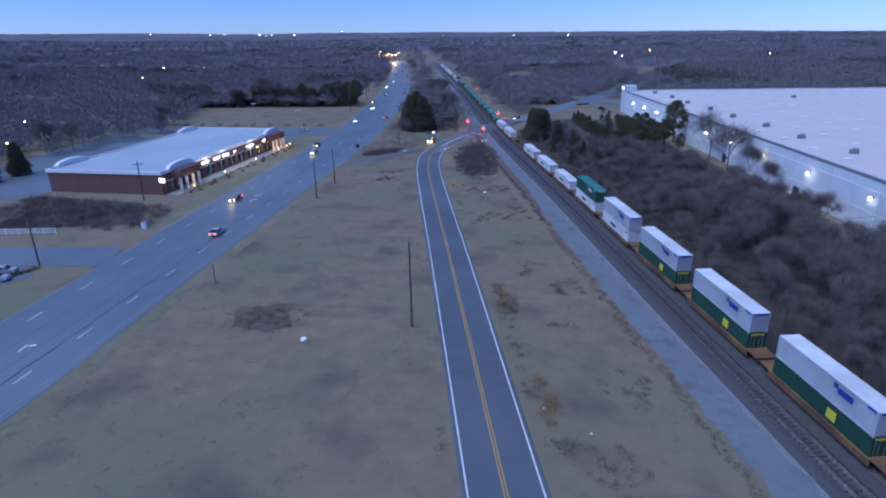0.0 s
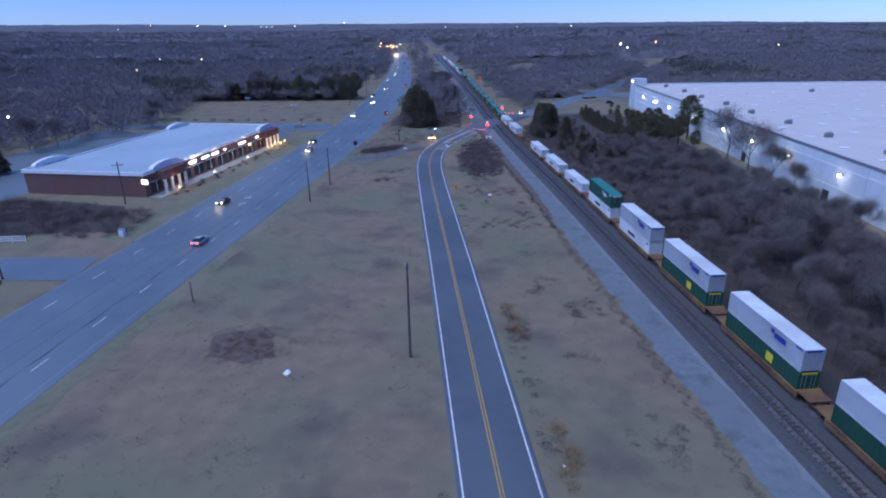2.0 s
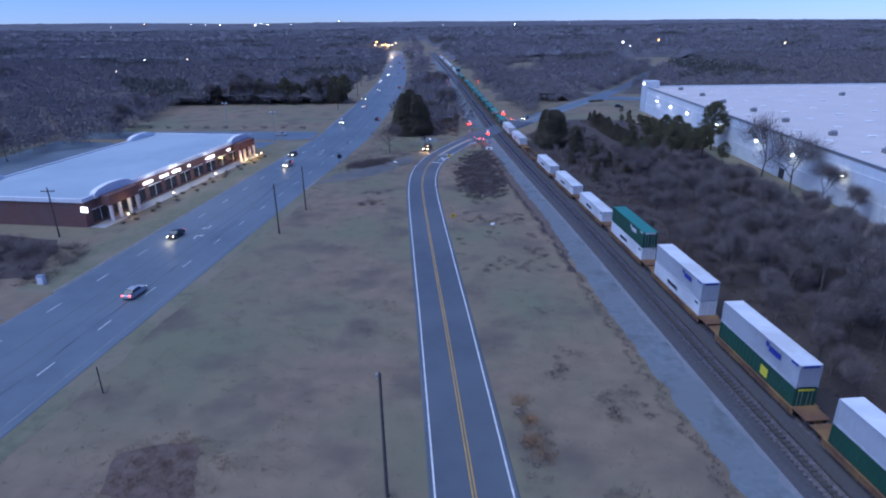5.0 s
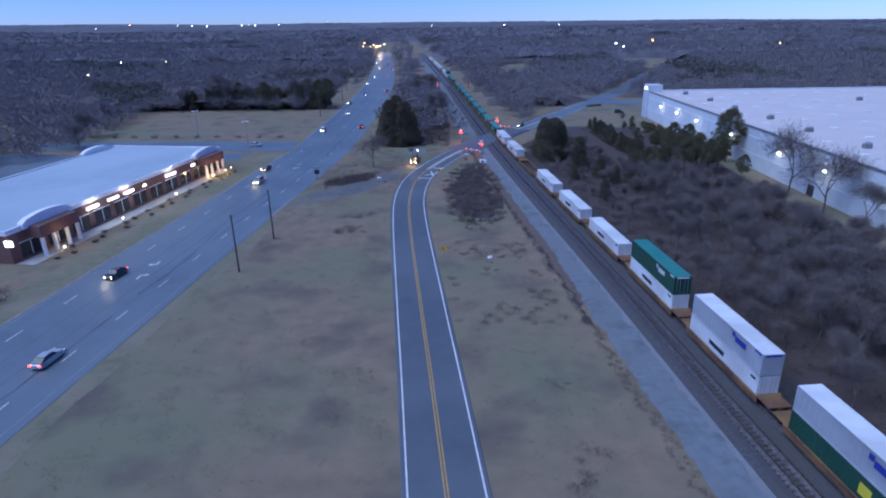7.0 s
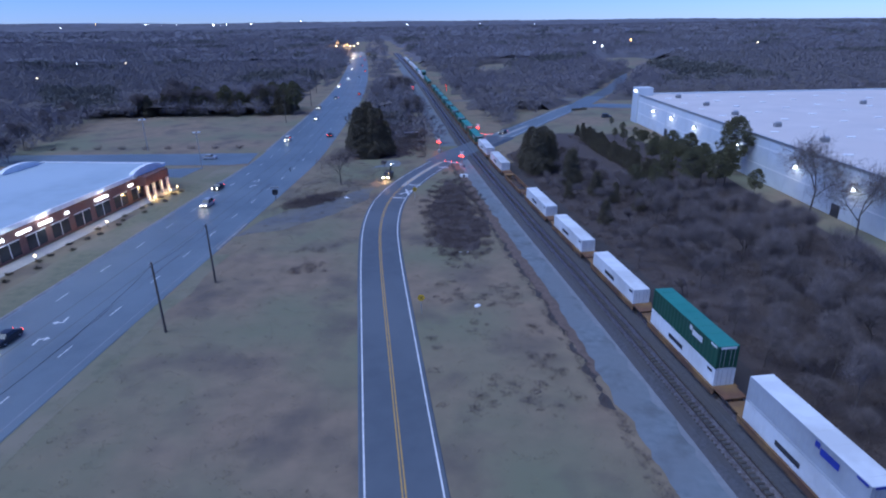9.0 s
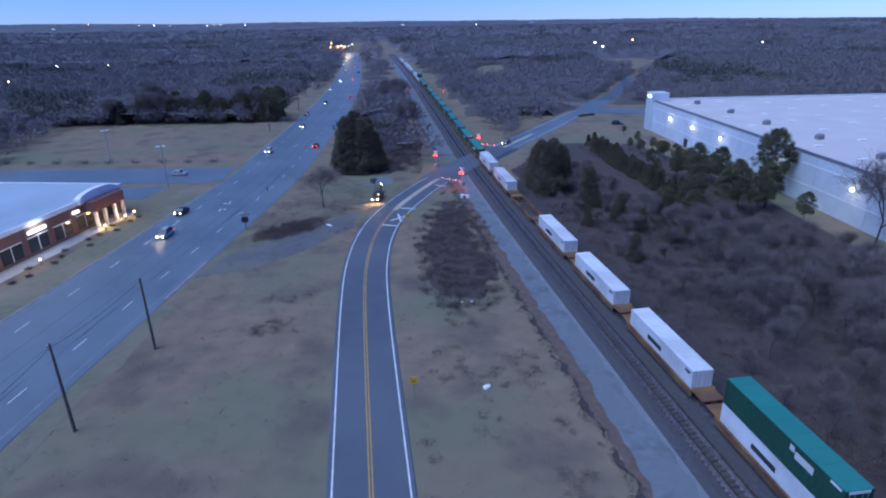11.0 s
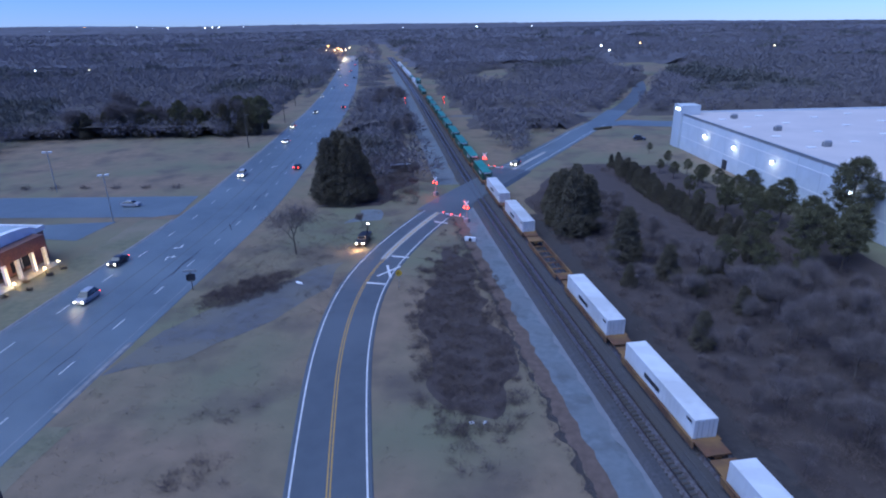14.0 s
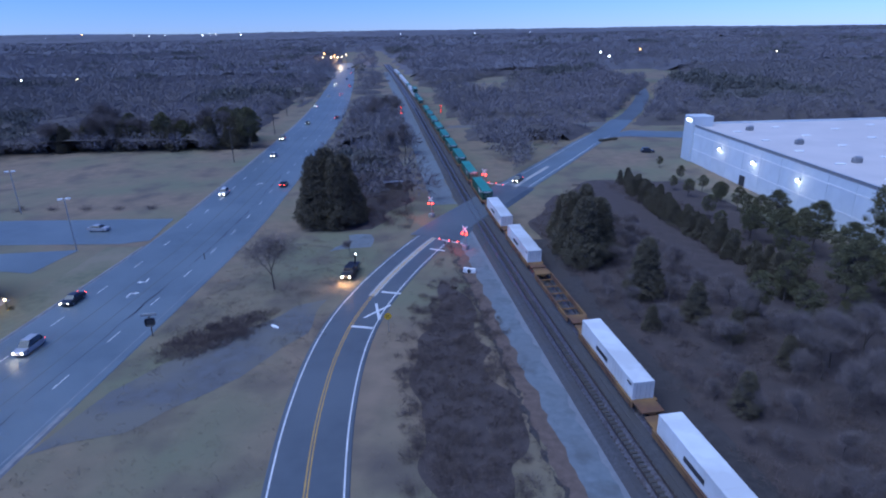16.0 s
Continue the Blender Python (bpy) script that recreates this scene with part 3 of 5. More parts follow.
def arched(y0, y1, x, depth, rise):
    """A parapet with an arched top."""
    b = bmesh.new()
    n = 12
    for k in range(n):
        t0, t1 = k / n, (k + 1) / n
        h = lambda t: SH + 0.4 + rise * math.sin(math.pi * t) ** 0.6 if 0 < t < 1 else SH + 0.4
        vs = []
        for xx in (x, x + depth):
            for t in (t0, t1):
                y = y0 + (y1 - y0) * t
                vs += [b.verts.new((xx, y, SH - 0.6)), b.verts.new((xx, y, h(t)))]
        a0, a1, b0, b1, c0, c1, d0, d1 = vs
        for q in ((a0, a1, b1, b0), (c0, d0, d1, c1), (a1, c1, d1, b1), (a0, c0, c1, a1), (b0, b1, d1, d0)):
            b.faces.new(q)
    bmesh.ops.remove_doubles(b, verts=b.verts, dist=0.001)
    return b


for y0, y1 in ((3, 14), (SL - 13, SL - 2)):
    part("arched_parapet", arched(y0, y1, -0.5, 1.1, 0.95), M["white_trim"], shop, "white arched parapet")
    part("arched_parapet", arched(y0, y1, -SD - 0.5, 1.1, 0.95), M["white_trim"], shop, "white arched parapet")
    porch = part("porch", box(-0.2, 2.6, y0 + 1, y1 - 1, 3.3, SH - 0.3), M["brick"], shop, "projecting brick porch")
    for y in (y0 + 1.4, y0 + 4, y1 - 4, y1 - 1.4):
        part("column", box(2.0, 2.5, y - 0.25, y + 0.25, 0, 3.3), M["white_trim"], porch, "white porch column")
for i in range(11):
    y = 2.0 + i * 6.0
    w = part("shop_window", box(-0.06, 0.05, y, y + 4.4, 0.4, 2.9), M["dark_glass"], shop, "dark shop window")
    part("frame", box(0.0, 0.09, y - 0.12, y + 4.52, 2.9, 3.05), M["white_trim"], w)
    part("mullion", box(0.0, 0.09, y + 2.1, y + 2.25, 0.4, 2.9), M["white_trim"], w)
for i, y in enumerate((1.2, 18, 24, 29, 35.5, 44, 55, 64)):
    wd = (1.2, 3.2, 3.2, 3.2, 1.0, 4.0, 1.6, 1.2)[i]
    part("lit_sign", box(0.2, 0.4, y, y + wd, 3.75, 4.2) if i else box(-0.2, 1.2, -0.5, -0.3, 3.2, 4.2), M["sign_glow"], shop, "glowing white shop sign")
turn_shop = pose(-73.0, 114.5, 0, 0, 0, S_TURN)
for x, y, z, e, c in ((3.5, 8, 2.6, 160, (1, 0.75, 0.42)), (1.6, 20, 4.4, 260, (0.85, 0.9, 1)), (1.6, 30, 4.4, 260, (0.9, 0.92, 1)), (3.6, 38, 2.4, 160, (1, 0.75, 0.4)), (1.6, 46, 4.4, 260, (0.9, 0.92, 1)), (3.8, 58, 1.2, 350, (1, 0.62, 0.25)), (3.8, 64, 1.2, 350, (1, 0.62, 0.25))):
    glow("shop_glow", turn_shop @ Vector((x, y, z)), e, c, 0.3)


def globe_lamp(m, h, label):
    o = thing("path_lamp", m, label, "lamp", "path lamps")
    part("post", tube((0, 0, 0), (0, 0, h), 0.06), M["dark"], o)
    part("globe", ball(bmesh.new(), (0, 0, h + 0.15), 0.22), M["warm_lamp"], o)
    return o


for x, y in ((4.6, 6), (4.4, 22), (4.8, 40), (4.6, 57), (4.8, 63), (4.8, 66)):
    globe_lamp(turn_shop @ pose(x, y, 0), 0.9, "short warm path lamp before the shops")
part("footpath", strip([(2.2, 0), (2.2, 68)], -1.6, 1.6, 0.06), M["concrete"], shop, "pale concrete footpath")

# ---- train ----
CL, CW, CH = 13.6, 2.2, 2.48


def container_meshes(side, roof, stripe):
    """Corrugated box with corner posts, rails, rear doors with bars; flat marks on the sides."""
    b = bmesh.new()
    n = 38
    xs = CW / 2 - 0.04
    for s in (-1, 1):
        prev = None
        for k in range(n + 1):
            y = 0.2 + (CL - 0.4) * k / n
            x = s * (xs - (0.035 if k % 2 else 0.0))
            cur = (b.verts.new((x, y, 0.12)), b.verts.new((x, y, CH - 0.1)))
            if prev:
                b.faces.new((prev[0], cur[0], cur[1], prev[1]) if s > 0 else (cur[0], prev[0], prev[1], cur[1]))
            prev = cur
        for y in (0.1, CL - 0.1):
            bx(b, s * (CW / 2 - 0.16), s * CW / 2, y - 0.1, y + 0.1, 0, CH)
        bx(b, s * (CW / 2 - 0.1), s * CW / 2, 0.2, CL - 0.2, 0.0, 0.16)
        bx(b, s * (CW / 2 - 0.1), s * CW / 2, 0.2, CL - 0.2, CH - 0.14, CH - 0.02)
    bx(b, -CW / 2 + 0.16, CW / 2 - 0.16, CL - 0.08, CL - 0.02, 0.0, CH)
    body = mesh_of("body", b, side)
    b = bmesh.new()
    bx(b, -CW / 2 + 0.02, CW / 2 - 0.02, 0.02, CL - 0.02, CH - 0.06, CH + 0.02)
    for k in range(8):
        bx(b, -CW / 2 + 0.12, CW / 2 - 0.12, 0.9 + k * 1.65, 1.0 + k * 1.65, CH + 0.02, CH + 0.035)
    top = mesh_of("roof", b, roof)
    b = bmesh.new()
    for s in (-1, 1):
        bx(b, s * 0.02, s * (CW / 2 - 0.17), 0.03, 0.09, 0.12, CH - 0.12)
    door = mesh_of("door", b, side)
    b = bmesh.new()
    for x in (-0.7, -0.3, 0.3, 0.7):
        cyl(b, (x, 0.01, 0.15), (x, 0.01, CH - 0.15), 0.025, seg=5)
    bars = mesh_of("lock_bars", b, M["galv"])
    marks = []
    paint = stripe or M["dark"]
    rows = ((4.2, 5.4, 0.9, 1.9),) if stripe == M["c_yellow"] else ((2.8, 4.7, 1.35, 1.95), (4.8, 5.3, 1.7, 2.2), (0.3, 1.3, 2.2, 2.4)) if stripe else ((6.2, 9.2, 1.1, 1.6), (0.5, 1.3, 1.9, 2.15))
    for s in (-1, 1):
        x = s * (CW / 2 + 0.005)
        for y0, y1, z0, z1 in rows:
            marks.append(("marking", mesh_of("marking", box(x - 0.01, x + 0.01, y0, y1, z0, z1), paint)))
    if stripe:
        marks.append(("marking", mesh_of("marking", box(-0.8, 0.8, -0.01, 0.02, 2.2, 2.42), paint)))
    return [("body", body), ("roof", top), ("door", door), ("lock_bars", bars)] + marks


KIT = {
    "w": container_meshes(M["c_white"], M["c_white"], None),
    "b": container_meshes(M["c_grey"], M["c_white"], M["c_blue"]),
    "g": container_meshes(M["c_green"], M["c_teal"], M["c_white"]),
    "y": container_meshes(M["c_green"], M["c_green"], M["c_yellow"]),
}
LABEL = {"w": "white corrugated freight container, dirty, on a well car", "b": "freight container with grey sides, white roof and blue markings", "g": "green freight container with teal roof", "y": "dark green container with yellow marking"}


def container(kind, m):
    o = thing("freight_container", m, LABEL[kind], "container", "containers on the train")
    for nm, me in KIT[kind]:
        share(nm, me, o)


def well_car_meshes():
    out = []
    L = 18.3
    for s in (-1, 1):
        b = bmesh.new()
        bx(b, s * 1.16, s * 1.3, 1.9, L - 1.9, 0.2, 0.85, bevel=0.03)
        for k in range(11):
            y = 2.4 + k * 1.35
            bx(b, s * 1.3, s * 1.35, y - 0.05, y + 0.05, 0.22, 0.82)
        bx(b, s * 1.14, s * 1.36, 1.9, L - 1.9, 0.85, 0.92)
        out.append(("side_sill", mesh_of("side_sill", b, M["well"])))
    for k in range(6):
        y = 3.0 + k * 2.45
        out.append(("floor_beam", mesh_of("floor_beam", bx(bmesh.new(), -1.16, 1.16, y - 0.15, y + 0.15, 0.2, 0.3), M["well"])))
    for y0, y1 in ((0.1, 2.3), (L - 2.3, L - 0.1)):
        b = bx(bmesh.new(), -1.15, 1.15, y0, y1, 0.75, 0.95, bevel=0.03)
        bx(b, -0.3, 0.3, y0, y1, 0.5, 0.75)
        out.append(("end_deck", mesh_of("end_deck", b, M["well"])))
    for y in (-0.75, 0.75):
        b = bmesh.new()
        for s in (-1, 1):
            cyl(b, (s * 0.58, y, 0.46), (s * 0.70, y, 0.46), 0.45, seg=14)
        cyl(b, (-0.7, y, 0.46), (0.7, y, 0.46), 0.08)
        out.append(("wheel_set", mesh_of("wheel_set", b, M["steel"])))
    for s in (-1, 1):
        out.append(("truck_frame", mesh_of("truck_frame", bx(bmesh.new(), s * 0.8, s * 0.93, -1.1, 1.1, 0.4, 0.65, bevel=0.04), M["dark"])))
    return out


WELL = well_car_meshes()
RAIL_Z, PITCH = 0.68, 18.5
order = ["by", "by", "by", "by", "bw", "gw", "w", "w", "w", "", "w", "w"] + ["g"] * 9 + ["", "g", "g", "gw"] + ["w", "w", "g", "w", "w", "w"] * 2
for i, load in enumerate(order):
    y = -1.5 + i * PITCH
    turn = heading(y + 9)
    x = float(track_a(y)) + TRACK_GAP
    at = pose(x, y, RAIL_Z, 0, 0, turn)
    car = thing("well_car", at, "rusty orange articulated well car on the rails" if load else "empty rusty orange well car on the rails", "rail car", "cars of the freight train")
    for nm, me in WELL:
        share(nm, me, car)
    low = load[-1:] if load else ""
    if low:
        container(low, at @ pose(0, 2.35, 0.31))
    if len(load) == 2:
        container(load[0], at @ pose(0, 2.35, 0.31 + CH + 0.03))

# ---- trees ----
def tri_mesh(name, V, F, mats, idx=None):
    me = bpy.data.meshes.new(name)
    me.from_pydata(V, [], F)
    for m in mats:
        me.materials.append(m)
    if idx is not None:
        me.polygons.foreach_set("material_index", idx)
    return me


def limb(V, F, p, q, r0, r1, seg=5):
    d = (q - p).normalized()
    a = d.orthogonal().normalized()
    b = d.cross(a)
    s = len(V)
    for c, r in ((p, r0), (q, r1)):
        for k in range(seg):
            t = 2 * math.pi * k / seg
            V.append(tuple(c + a * (r * math.cos(t)) + b * (r * math.sin(t))))
    for k in range(seg):
        F.append((s + k, s + (k + 1) % seg, s + seg + (k + 1) % seg, s + seg + k))


def shards(rng, centre, radius, n, length, width, up, base=None):
    """n thin blades in a cloud about a centre, pointing outward and up: vertices as an array."""
    u = rng.normal(size=(n, 3))
    u /= np.linalg.norm(u, axis=1)[:, None]
    c = u * (rng.random((n, 1)) ** 0.4) * radius + centre
    d = u + np.array([0, 0, up]) + rng.normal(size=(n, 3)) * 0.45
    d /= np.linalg.norm(d, axis=1)[:, None]
    s = np.cross(d, rng.normal(size=(n, 3)))
    s /= np.linalg.norm(s, axis=1)[:, None]
    ln, wd = length * (0.6 + 0.8 * rng.random((n, 1))), width * (0.6 + 0.8 * rng.random((n, 1)))
    return np.stack([c - d * ln * 0.5 - s * wd, c - d * ln * 0.5 + s * wd, c + d * ln * 0.5], 1).reshape(-1, 3)


def bare_tree(seed, h, spread, twigs, cloud=0.15):
    """Trunk with forking limbs, and fine twigs at their tips."""
    r = random.Random(seed)
    rng = np.random.default_rng(seed)
    V, F, tips = [], [], []

    def grow(p, d, ln, rad, depth):
        q = p + d * ln
        limb(V, F, p, q, rad, rad * 0.62, 6 if depth > 2 else 4)
        if depth == 0:
            tips.append(q)
            return
        if depth < 3:
            tips.append(q)
        for k in range(3 if depth > 1 else 2):
            a = Vector((r.uniform(-1, 1), r.uniform(-1, 1), r.uniform(-0.15, 0.75))) * spread
            grow(q if k else p.lerp(q, 0.75), (d + a).normalized(), ln * r.uniform(0.6, 0.8), rad * 0.58, depth - 1)
    grow(Vector((0, 0, -0.2)), Vector((r.uniform(-0.06, 0.06), r.uniform(-0.06, 0.06), 1)).normalized(), h * 0.33, h * 0.014, 4)
    trunk = tri_mesh("trunk", V, F, [M["bark"]])
    per = max(3, twigs // len(tips))
    W = np.concatenate([shards(rng, np.array(t), np.array([cloud, cloud, cloud * 0.87]) * h, per, h * 0.13, 0.021, 0.45) for t in tips])
    return trunk, tri_mesh("crown", W.tolist(), np.arange(len(W)).reshape(-1, 3).tolist(), [M["twig"]])


def ever_tree(seed, h, shape, material, n):
    """An evergreen: trunk, drooping boughs, and needle tufts in clumps with gaps."""
    r = random.Random(seed)
    rng = np.random.default_rng(seed)
    V, F, W = [], [], []
    limb(V, F, Vector((0, 0, -0.2)), Vector((0, 0, h * 0.95)), h * 0.018, h * 0.004, 6)
    for k in range(n):
        t = (k + r.random()) / n
        if shape == "pine":
            z, w = h * (0.34 + 0.66 * t), h * 0.30 * (math.sin(math.pi * min(1, t * 0.75 + 0.22)) ** 0.8)
        else:
            z, w = h * (0.04 + 0.94 * t), h * 0.33 * (1 - t) ** 0.5 * (0.75 + 0.25 * math.sin(3.1 * min(1, t * 2.5))) + 0.15
        a = r.uniform(0, 2 * math.pi)
        reach = w * r.uniform(0.45, 1.08) if shape == "pine" else w * r.uniform(0.62, 1.0)
        tip = Vector((math.cos(a) * reach, math.sin(a) * reach, z + (0.12 if shape == "pine" else 0.02) * reach))
        limb(V, F, Vector((0, 0, z - 0.1 * reach)), tip, 0.05, 0.02, 3)
        k_size = h * (0.062 if shape == "pine" else 0.066)
        W.append(shards(rng, np.array(tip), np.array([k_size, k_size, k_size * 0.7]), 64, k_size * 0.62, k_size * 0.065, 0.35))
    W = np.concatenate(W)
    return tri_mesh("trunk", V, F, [M["bark"]]), tri_mesh("crown", W.tolist(), np.arange(len(W)).reshape(-1, 3).tolist(), [material])


BARE = [bare_tree(s, h, sp, tw) for s, h, sp, tw in ((1, 13, 0.75, 4200), (2, 15, 0.65, 4600), (3, 11, 0.85, 4000), (4, 14, 0.8, 4300), (5, 9, 0.95, 3600), (6, 12, 0.7, 4200))]
WIDE = bare_tree(8, 12, 0.85, 2800, 0.24)
PINE = [ever_tree(s, h, "pine", M["needle"], n) for s, h, n in ((11, 11, 150), (12, 14, 170), (13, 8, 120))]
CEDAR = [ever_tree(s, h, "cedar", M["cedar"], n) for s, h, n in ((21, 9, 420), (22, 6, 260), (23, 11, 440))]
TREE_LABEL = {"bare": "leafless winter tree with a fine grey-brown crown", "pine": "dark green pine with an open uneven crown", "cedar": "dense dark cedar, broad and conical"}


def plant(kind, meshes, x, y, s, rng, z=0.0, group=""):
    t = thing("pine_tree" if kind == "pine" else "cedar_tree" if kind == "cedar" else "bare_tree", pose(x, y, z, 0, 0, rng.uniform(0, 360)) @ Matrix.Diagonal((s, s, s * rng.uniform(0.9, 1.1), 1)), TREE_LABEL[kind], "tree", group)
    share("trunk", meshes[0], t)
    share("crown", meshes[1], t)


rng = random.Random(5)
# bare wood between the tracks and the warehouse
spots = []
tries = 0
while len(spots) < 235 and tries < 9000:
    tries += 1
    y = rng.uniform(22, 205)
    lo = float(track_a(y)) + 10
    x = rng.uniform(lo, 65)
    if y > 165 and abs(x - 47 + (y - 180) * 0.085) < 3.4:
        continue
    if y > 178 and rng.random() < 0.5:
        continue
    if y > 160 and x > 47:
        continue
    if all((x - a) ** 2 + (y - b) ** 2 > (2.75 if y < 150 else 2.9) ** 2 for a, b in spots):
        spots.append((x, y))
for x, y in spots:
    edge = min(1.0, 0.45 + (x - float(track_a(y)) - 10) * 0.035)
    plant("bare", rng.choice(BARE), x, y, rng.uniform(0.6, 0.9) * edge * float(np.interp(y, [90, 130, 160], [1.0, 0.72, 0.56])) * (1 - max(0.0, x - 52) * 0.02), rng, group="bare wood by the tracks")
for x, y, s, k in ((72.6, 151, 1.25, 0), (72.2, 137, 1.2, 0), (73, 126, 0.6, 1), (72.6, 116, 0.65, 2)):
    plant("bare", WIDE if k == 0 else BARE[k], x, y, s, rng, group="tall bare trees against the warehouse")
for x, y, s, k in ((72.8, 183, 0.93, 1), (67, 174, 0.75, 0), (64, 180, 0.8, 0), (58, 186, 0.75, 2), (61, 193, 0.8, 0), (66, 197, 0.75, 2), (55, 178, 0.8, 2), (68, 206, 0.8, 2), (63, 207, 0.8, 2), (70, 214, 0.7, 2), (66, 222, 0.6, 2), (69, 230, 0.6, 2), (60, 200, 0.7, 2), (52, 190, 0.6, 2), (64, 240, 0.55, 2), (66, 256, 0.45, 2), (60, 226, 0.65, 2), (62, 217, 0.75, 2), (57, 210, 0.7, 2), (67, 201, 0.8, 0), (64, 188, 0.8, 0), (58, 196, 0.7, 0), (69, 193, 0.75, 0), (56, 203, 0.6, 2), (61, 173, 0.75, 0), (66, 172, 0.8, 0), (47, 163, 0.8, 2), (44, 168, 0.8, 2), (68, 163, 0.7, 2), (65, 221, 0.7, 2), (59, 232, 0.5, 2), (57, 170, 0.8, 0), (50, 172, 0.7, 2), (62, 168, 0.8, 0), (53, 163, 0.7, 2)):
    if y > 189:
        x, s = min(x, 65.0), s * 0.85
    plant("pine", PINE[k], x, y, s, rng, group="pines by the warehouse")
for x, y, s, k in ((26.3, 187.5, 1.2, 0), (25.5, 193, 1.15, 0), (29, 198, 1.1, 0), (31, 205, 1.0, 0), (26, 201, 1.0, 0), (29.5, 191, 1.2, 0), (31.8, 175.5, 1.0, 0), (29.2, 165.5, 0.65, 1), (35.6, 167.5, 1.0, 1), (32, 148, 0.8, 1), (25, 204, 0.7, 1), (30, 200, 0.7, 1), (36, 168, 0.6, 1), (38, 162, 0.7, 1), (41, 156, 0.7, 1), (43, 168, 0.7, 1), (46, 160, 0.6, 1)):
    plant("cedar", CEDAR[k], x, y, s, rng, group="cedars along the tracks")
# scrub line towards the crossing
for k in range(90):
    t = k / 89
    plant("cedar", CEDAR[1], 49 + 3.5 * t * t + rng.uniform(-1.2, 2.6), 238 - 66 * t + rng.uniform(-1.5, 1.5), rng.uniform(0.4, 0.8), rng, group="evergreen scrub")
# median
for x, y, s, k in ((-20.2, 212.5, 1.5, 0), (-16.2, 212, 1.42, 0), (-18.2, 215, 1.36, 2), (-13.2, 214, 1.05, 0), (-12.0, 219, 0.8, 1), (-21, 222, 1.2, 2), (-16, 222, 1.2, 2), (-24, 226, 0.9, 0)):
    plant("cedar", CEDAR[k], x, y, s, rng, group="cedars between highway and tracks")
for k in range(22):
    y = rng.uniform(224, 395)
    lo, hi = float(highway(y)) + 14, float(track_a(y)) - 9
    plant("bare", rng.choice(BARE), rng.uniform(lo, hi), y, rng.uniform(0.45, 0.75), rng, group="bare trees in the median")
plant("bare", WIDE, -21.9, 182.3, 0.85, rng)
for x, y, s, k in ((-3, 222, 0.4, 4), (-7, 214, 0.4, 4), (-12, 196, 0.3, 4)):
    plant("bare", BARE[k], x, y, s, rng)
# west side
for k in range(84):
    t = k / 83
    plant(("bare", "cedar", "cedar", "pine")[k % 4], rng.choice((BARE, CEDAR, CEDAR, PINE)[k % 4]), -128 + 70 * t + rng.uniform(-2, 2), 303 + rng.uniform(-2, 20), rng.uniform(0.65, 1.0), rng, group="trees behind the field")
for k in range(12):
    y = rng.uniform(130, 296)
    x = -119 - (max(0, 206 - y) * 0.33 + max(0, y - 206) * 0.2) - rng.uniform(0, 10)
    plant("bare", rng.choice(BARE), x, y, rng.uniform(0.5, 0.75), rng, group="bare wood behind the shops")
for x, y, s in ((-128, 128, 1.0), (-134, 132, 1.2), (-126, 138, 0.9), (-140, 140, 1.1)):
    plant("cedar", CEDAR[2], x, y, s, rng, group="cedars behind the shops")


def bushes(name, places, n, size, material, label, category, seed, width=0.02, up=0.8, spread=1.0):
    """Low ragged growth of many thin stems."""
    g = np.random.default_rng(seed)
    W = np.concatenate([shards(g, np.array([x, y, size * s * 0.3]), np.array([size * 0.9 * spread, size * 0.9 * spread, size * 0.35]) * s, n, size * s * 0.75, width, up) for x, y, s in places])
    W[:, 2] = np.abs(W[:, 2])
    ob = new(name, tri_mesh(name, W.tolist(), np.arange(len(W)).reshape(-1, 3).tolist(), [material]))
    return tagged(ob, label, category, kind="stuff")


def scatter(n, x0, x1, y0, y1, s0, s1, keep=lambda x, y: True):
    out = []
    while len(out) < n:
        x, y = rng.uniform(x0, x1), rng.uniform(y0, y1)
        if keep(x, y):
            out.append((x, y, rng.uniform(s0, s1)))
    return out


def in_thicket(x, y):
    return ((x - 4.3) / 6.6) ** 2 + ((y - 157) / 27) ** 2 < 0.45 + 0.75 * rng.random()


bushes("thicket", scatter(560, -4, 14, 118, 196, 0.3, 0.85, in_thicket), 75, 1.4, M["weed"], "low dark brown leafless thicket", "shrubs", 31, 0.016, 0.8, 1.25)
bushes("thicket_drive", scatter(260, -34, -14, 158, 186, 0.4, 0.9, lambda x, y: ((x + 25.6) * 0.72 + (y - 168.5) * 0.69) ** 2 / 64 + ((x + 25.6) * 0.69 - (y - 168.5) * 0.72) ** 2 / 14 < 0.3 + 0.9 * rng.random()), 60, 1.3, M["weed"], "dark brambles beside the gravel drive", "shrubs", 32, 0.016, 0.8, 1.3)
bushes("thicket_median", scatter(120, -24, 0, 207, 240, 0.6, 1.3, lambda x, y: x < -2 - (y - 207) * 0.02 and y > 209 - x * 0.2), 60, 1.7, M["weed"], "leafless brush under the median trees", "shrubs", 33)
bushes("thicket_west", scatter(300, -104, -64, 87, 112, 0.6, 1.5, lambda x, y: y < 112 - (x + 104) * 0.3 + 2), 60, 1.8, M["weed"], "dark leafless brush before the shops", "shrubs", 34)
bushes("thicket_wood", scatter(2900, 22, 72, 14, 240, 0.4, 1.1, lambda x, y: x > float(track_a(y)) + 9 and x < 67 - max(0, y - 150) * 0.15 and not (y > 165 and abs(x - 47 + (y - 180) * 0.085) < 3.2) and x > 20 + max(0, y - 205) * 0.5), 50, 1.6, M["weed"], "leafless undergrowth in the wood", "shrubs", 35, 0.017, 0.8, 1.2)
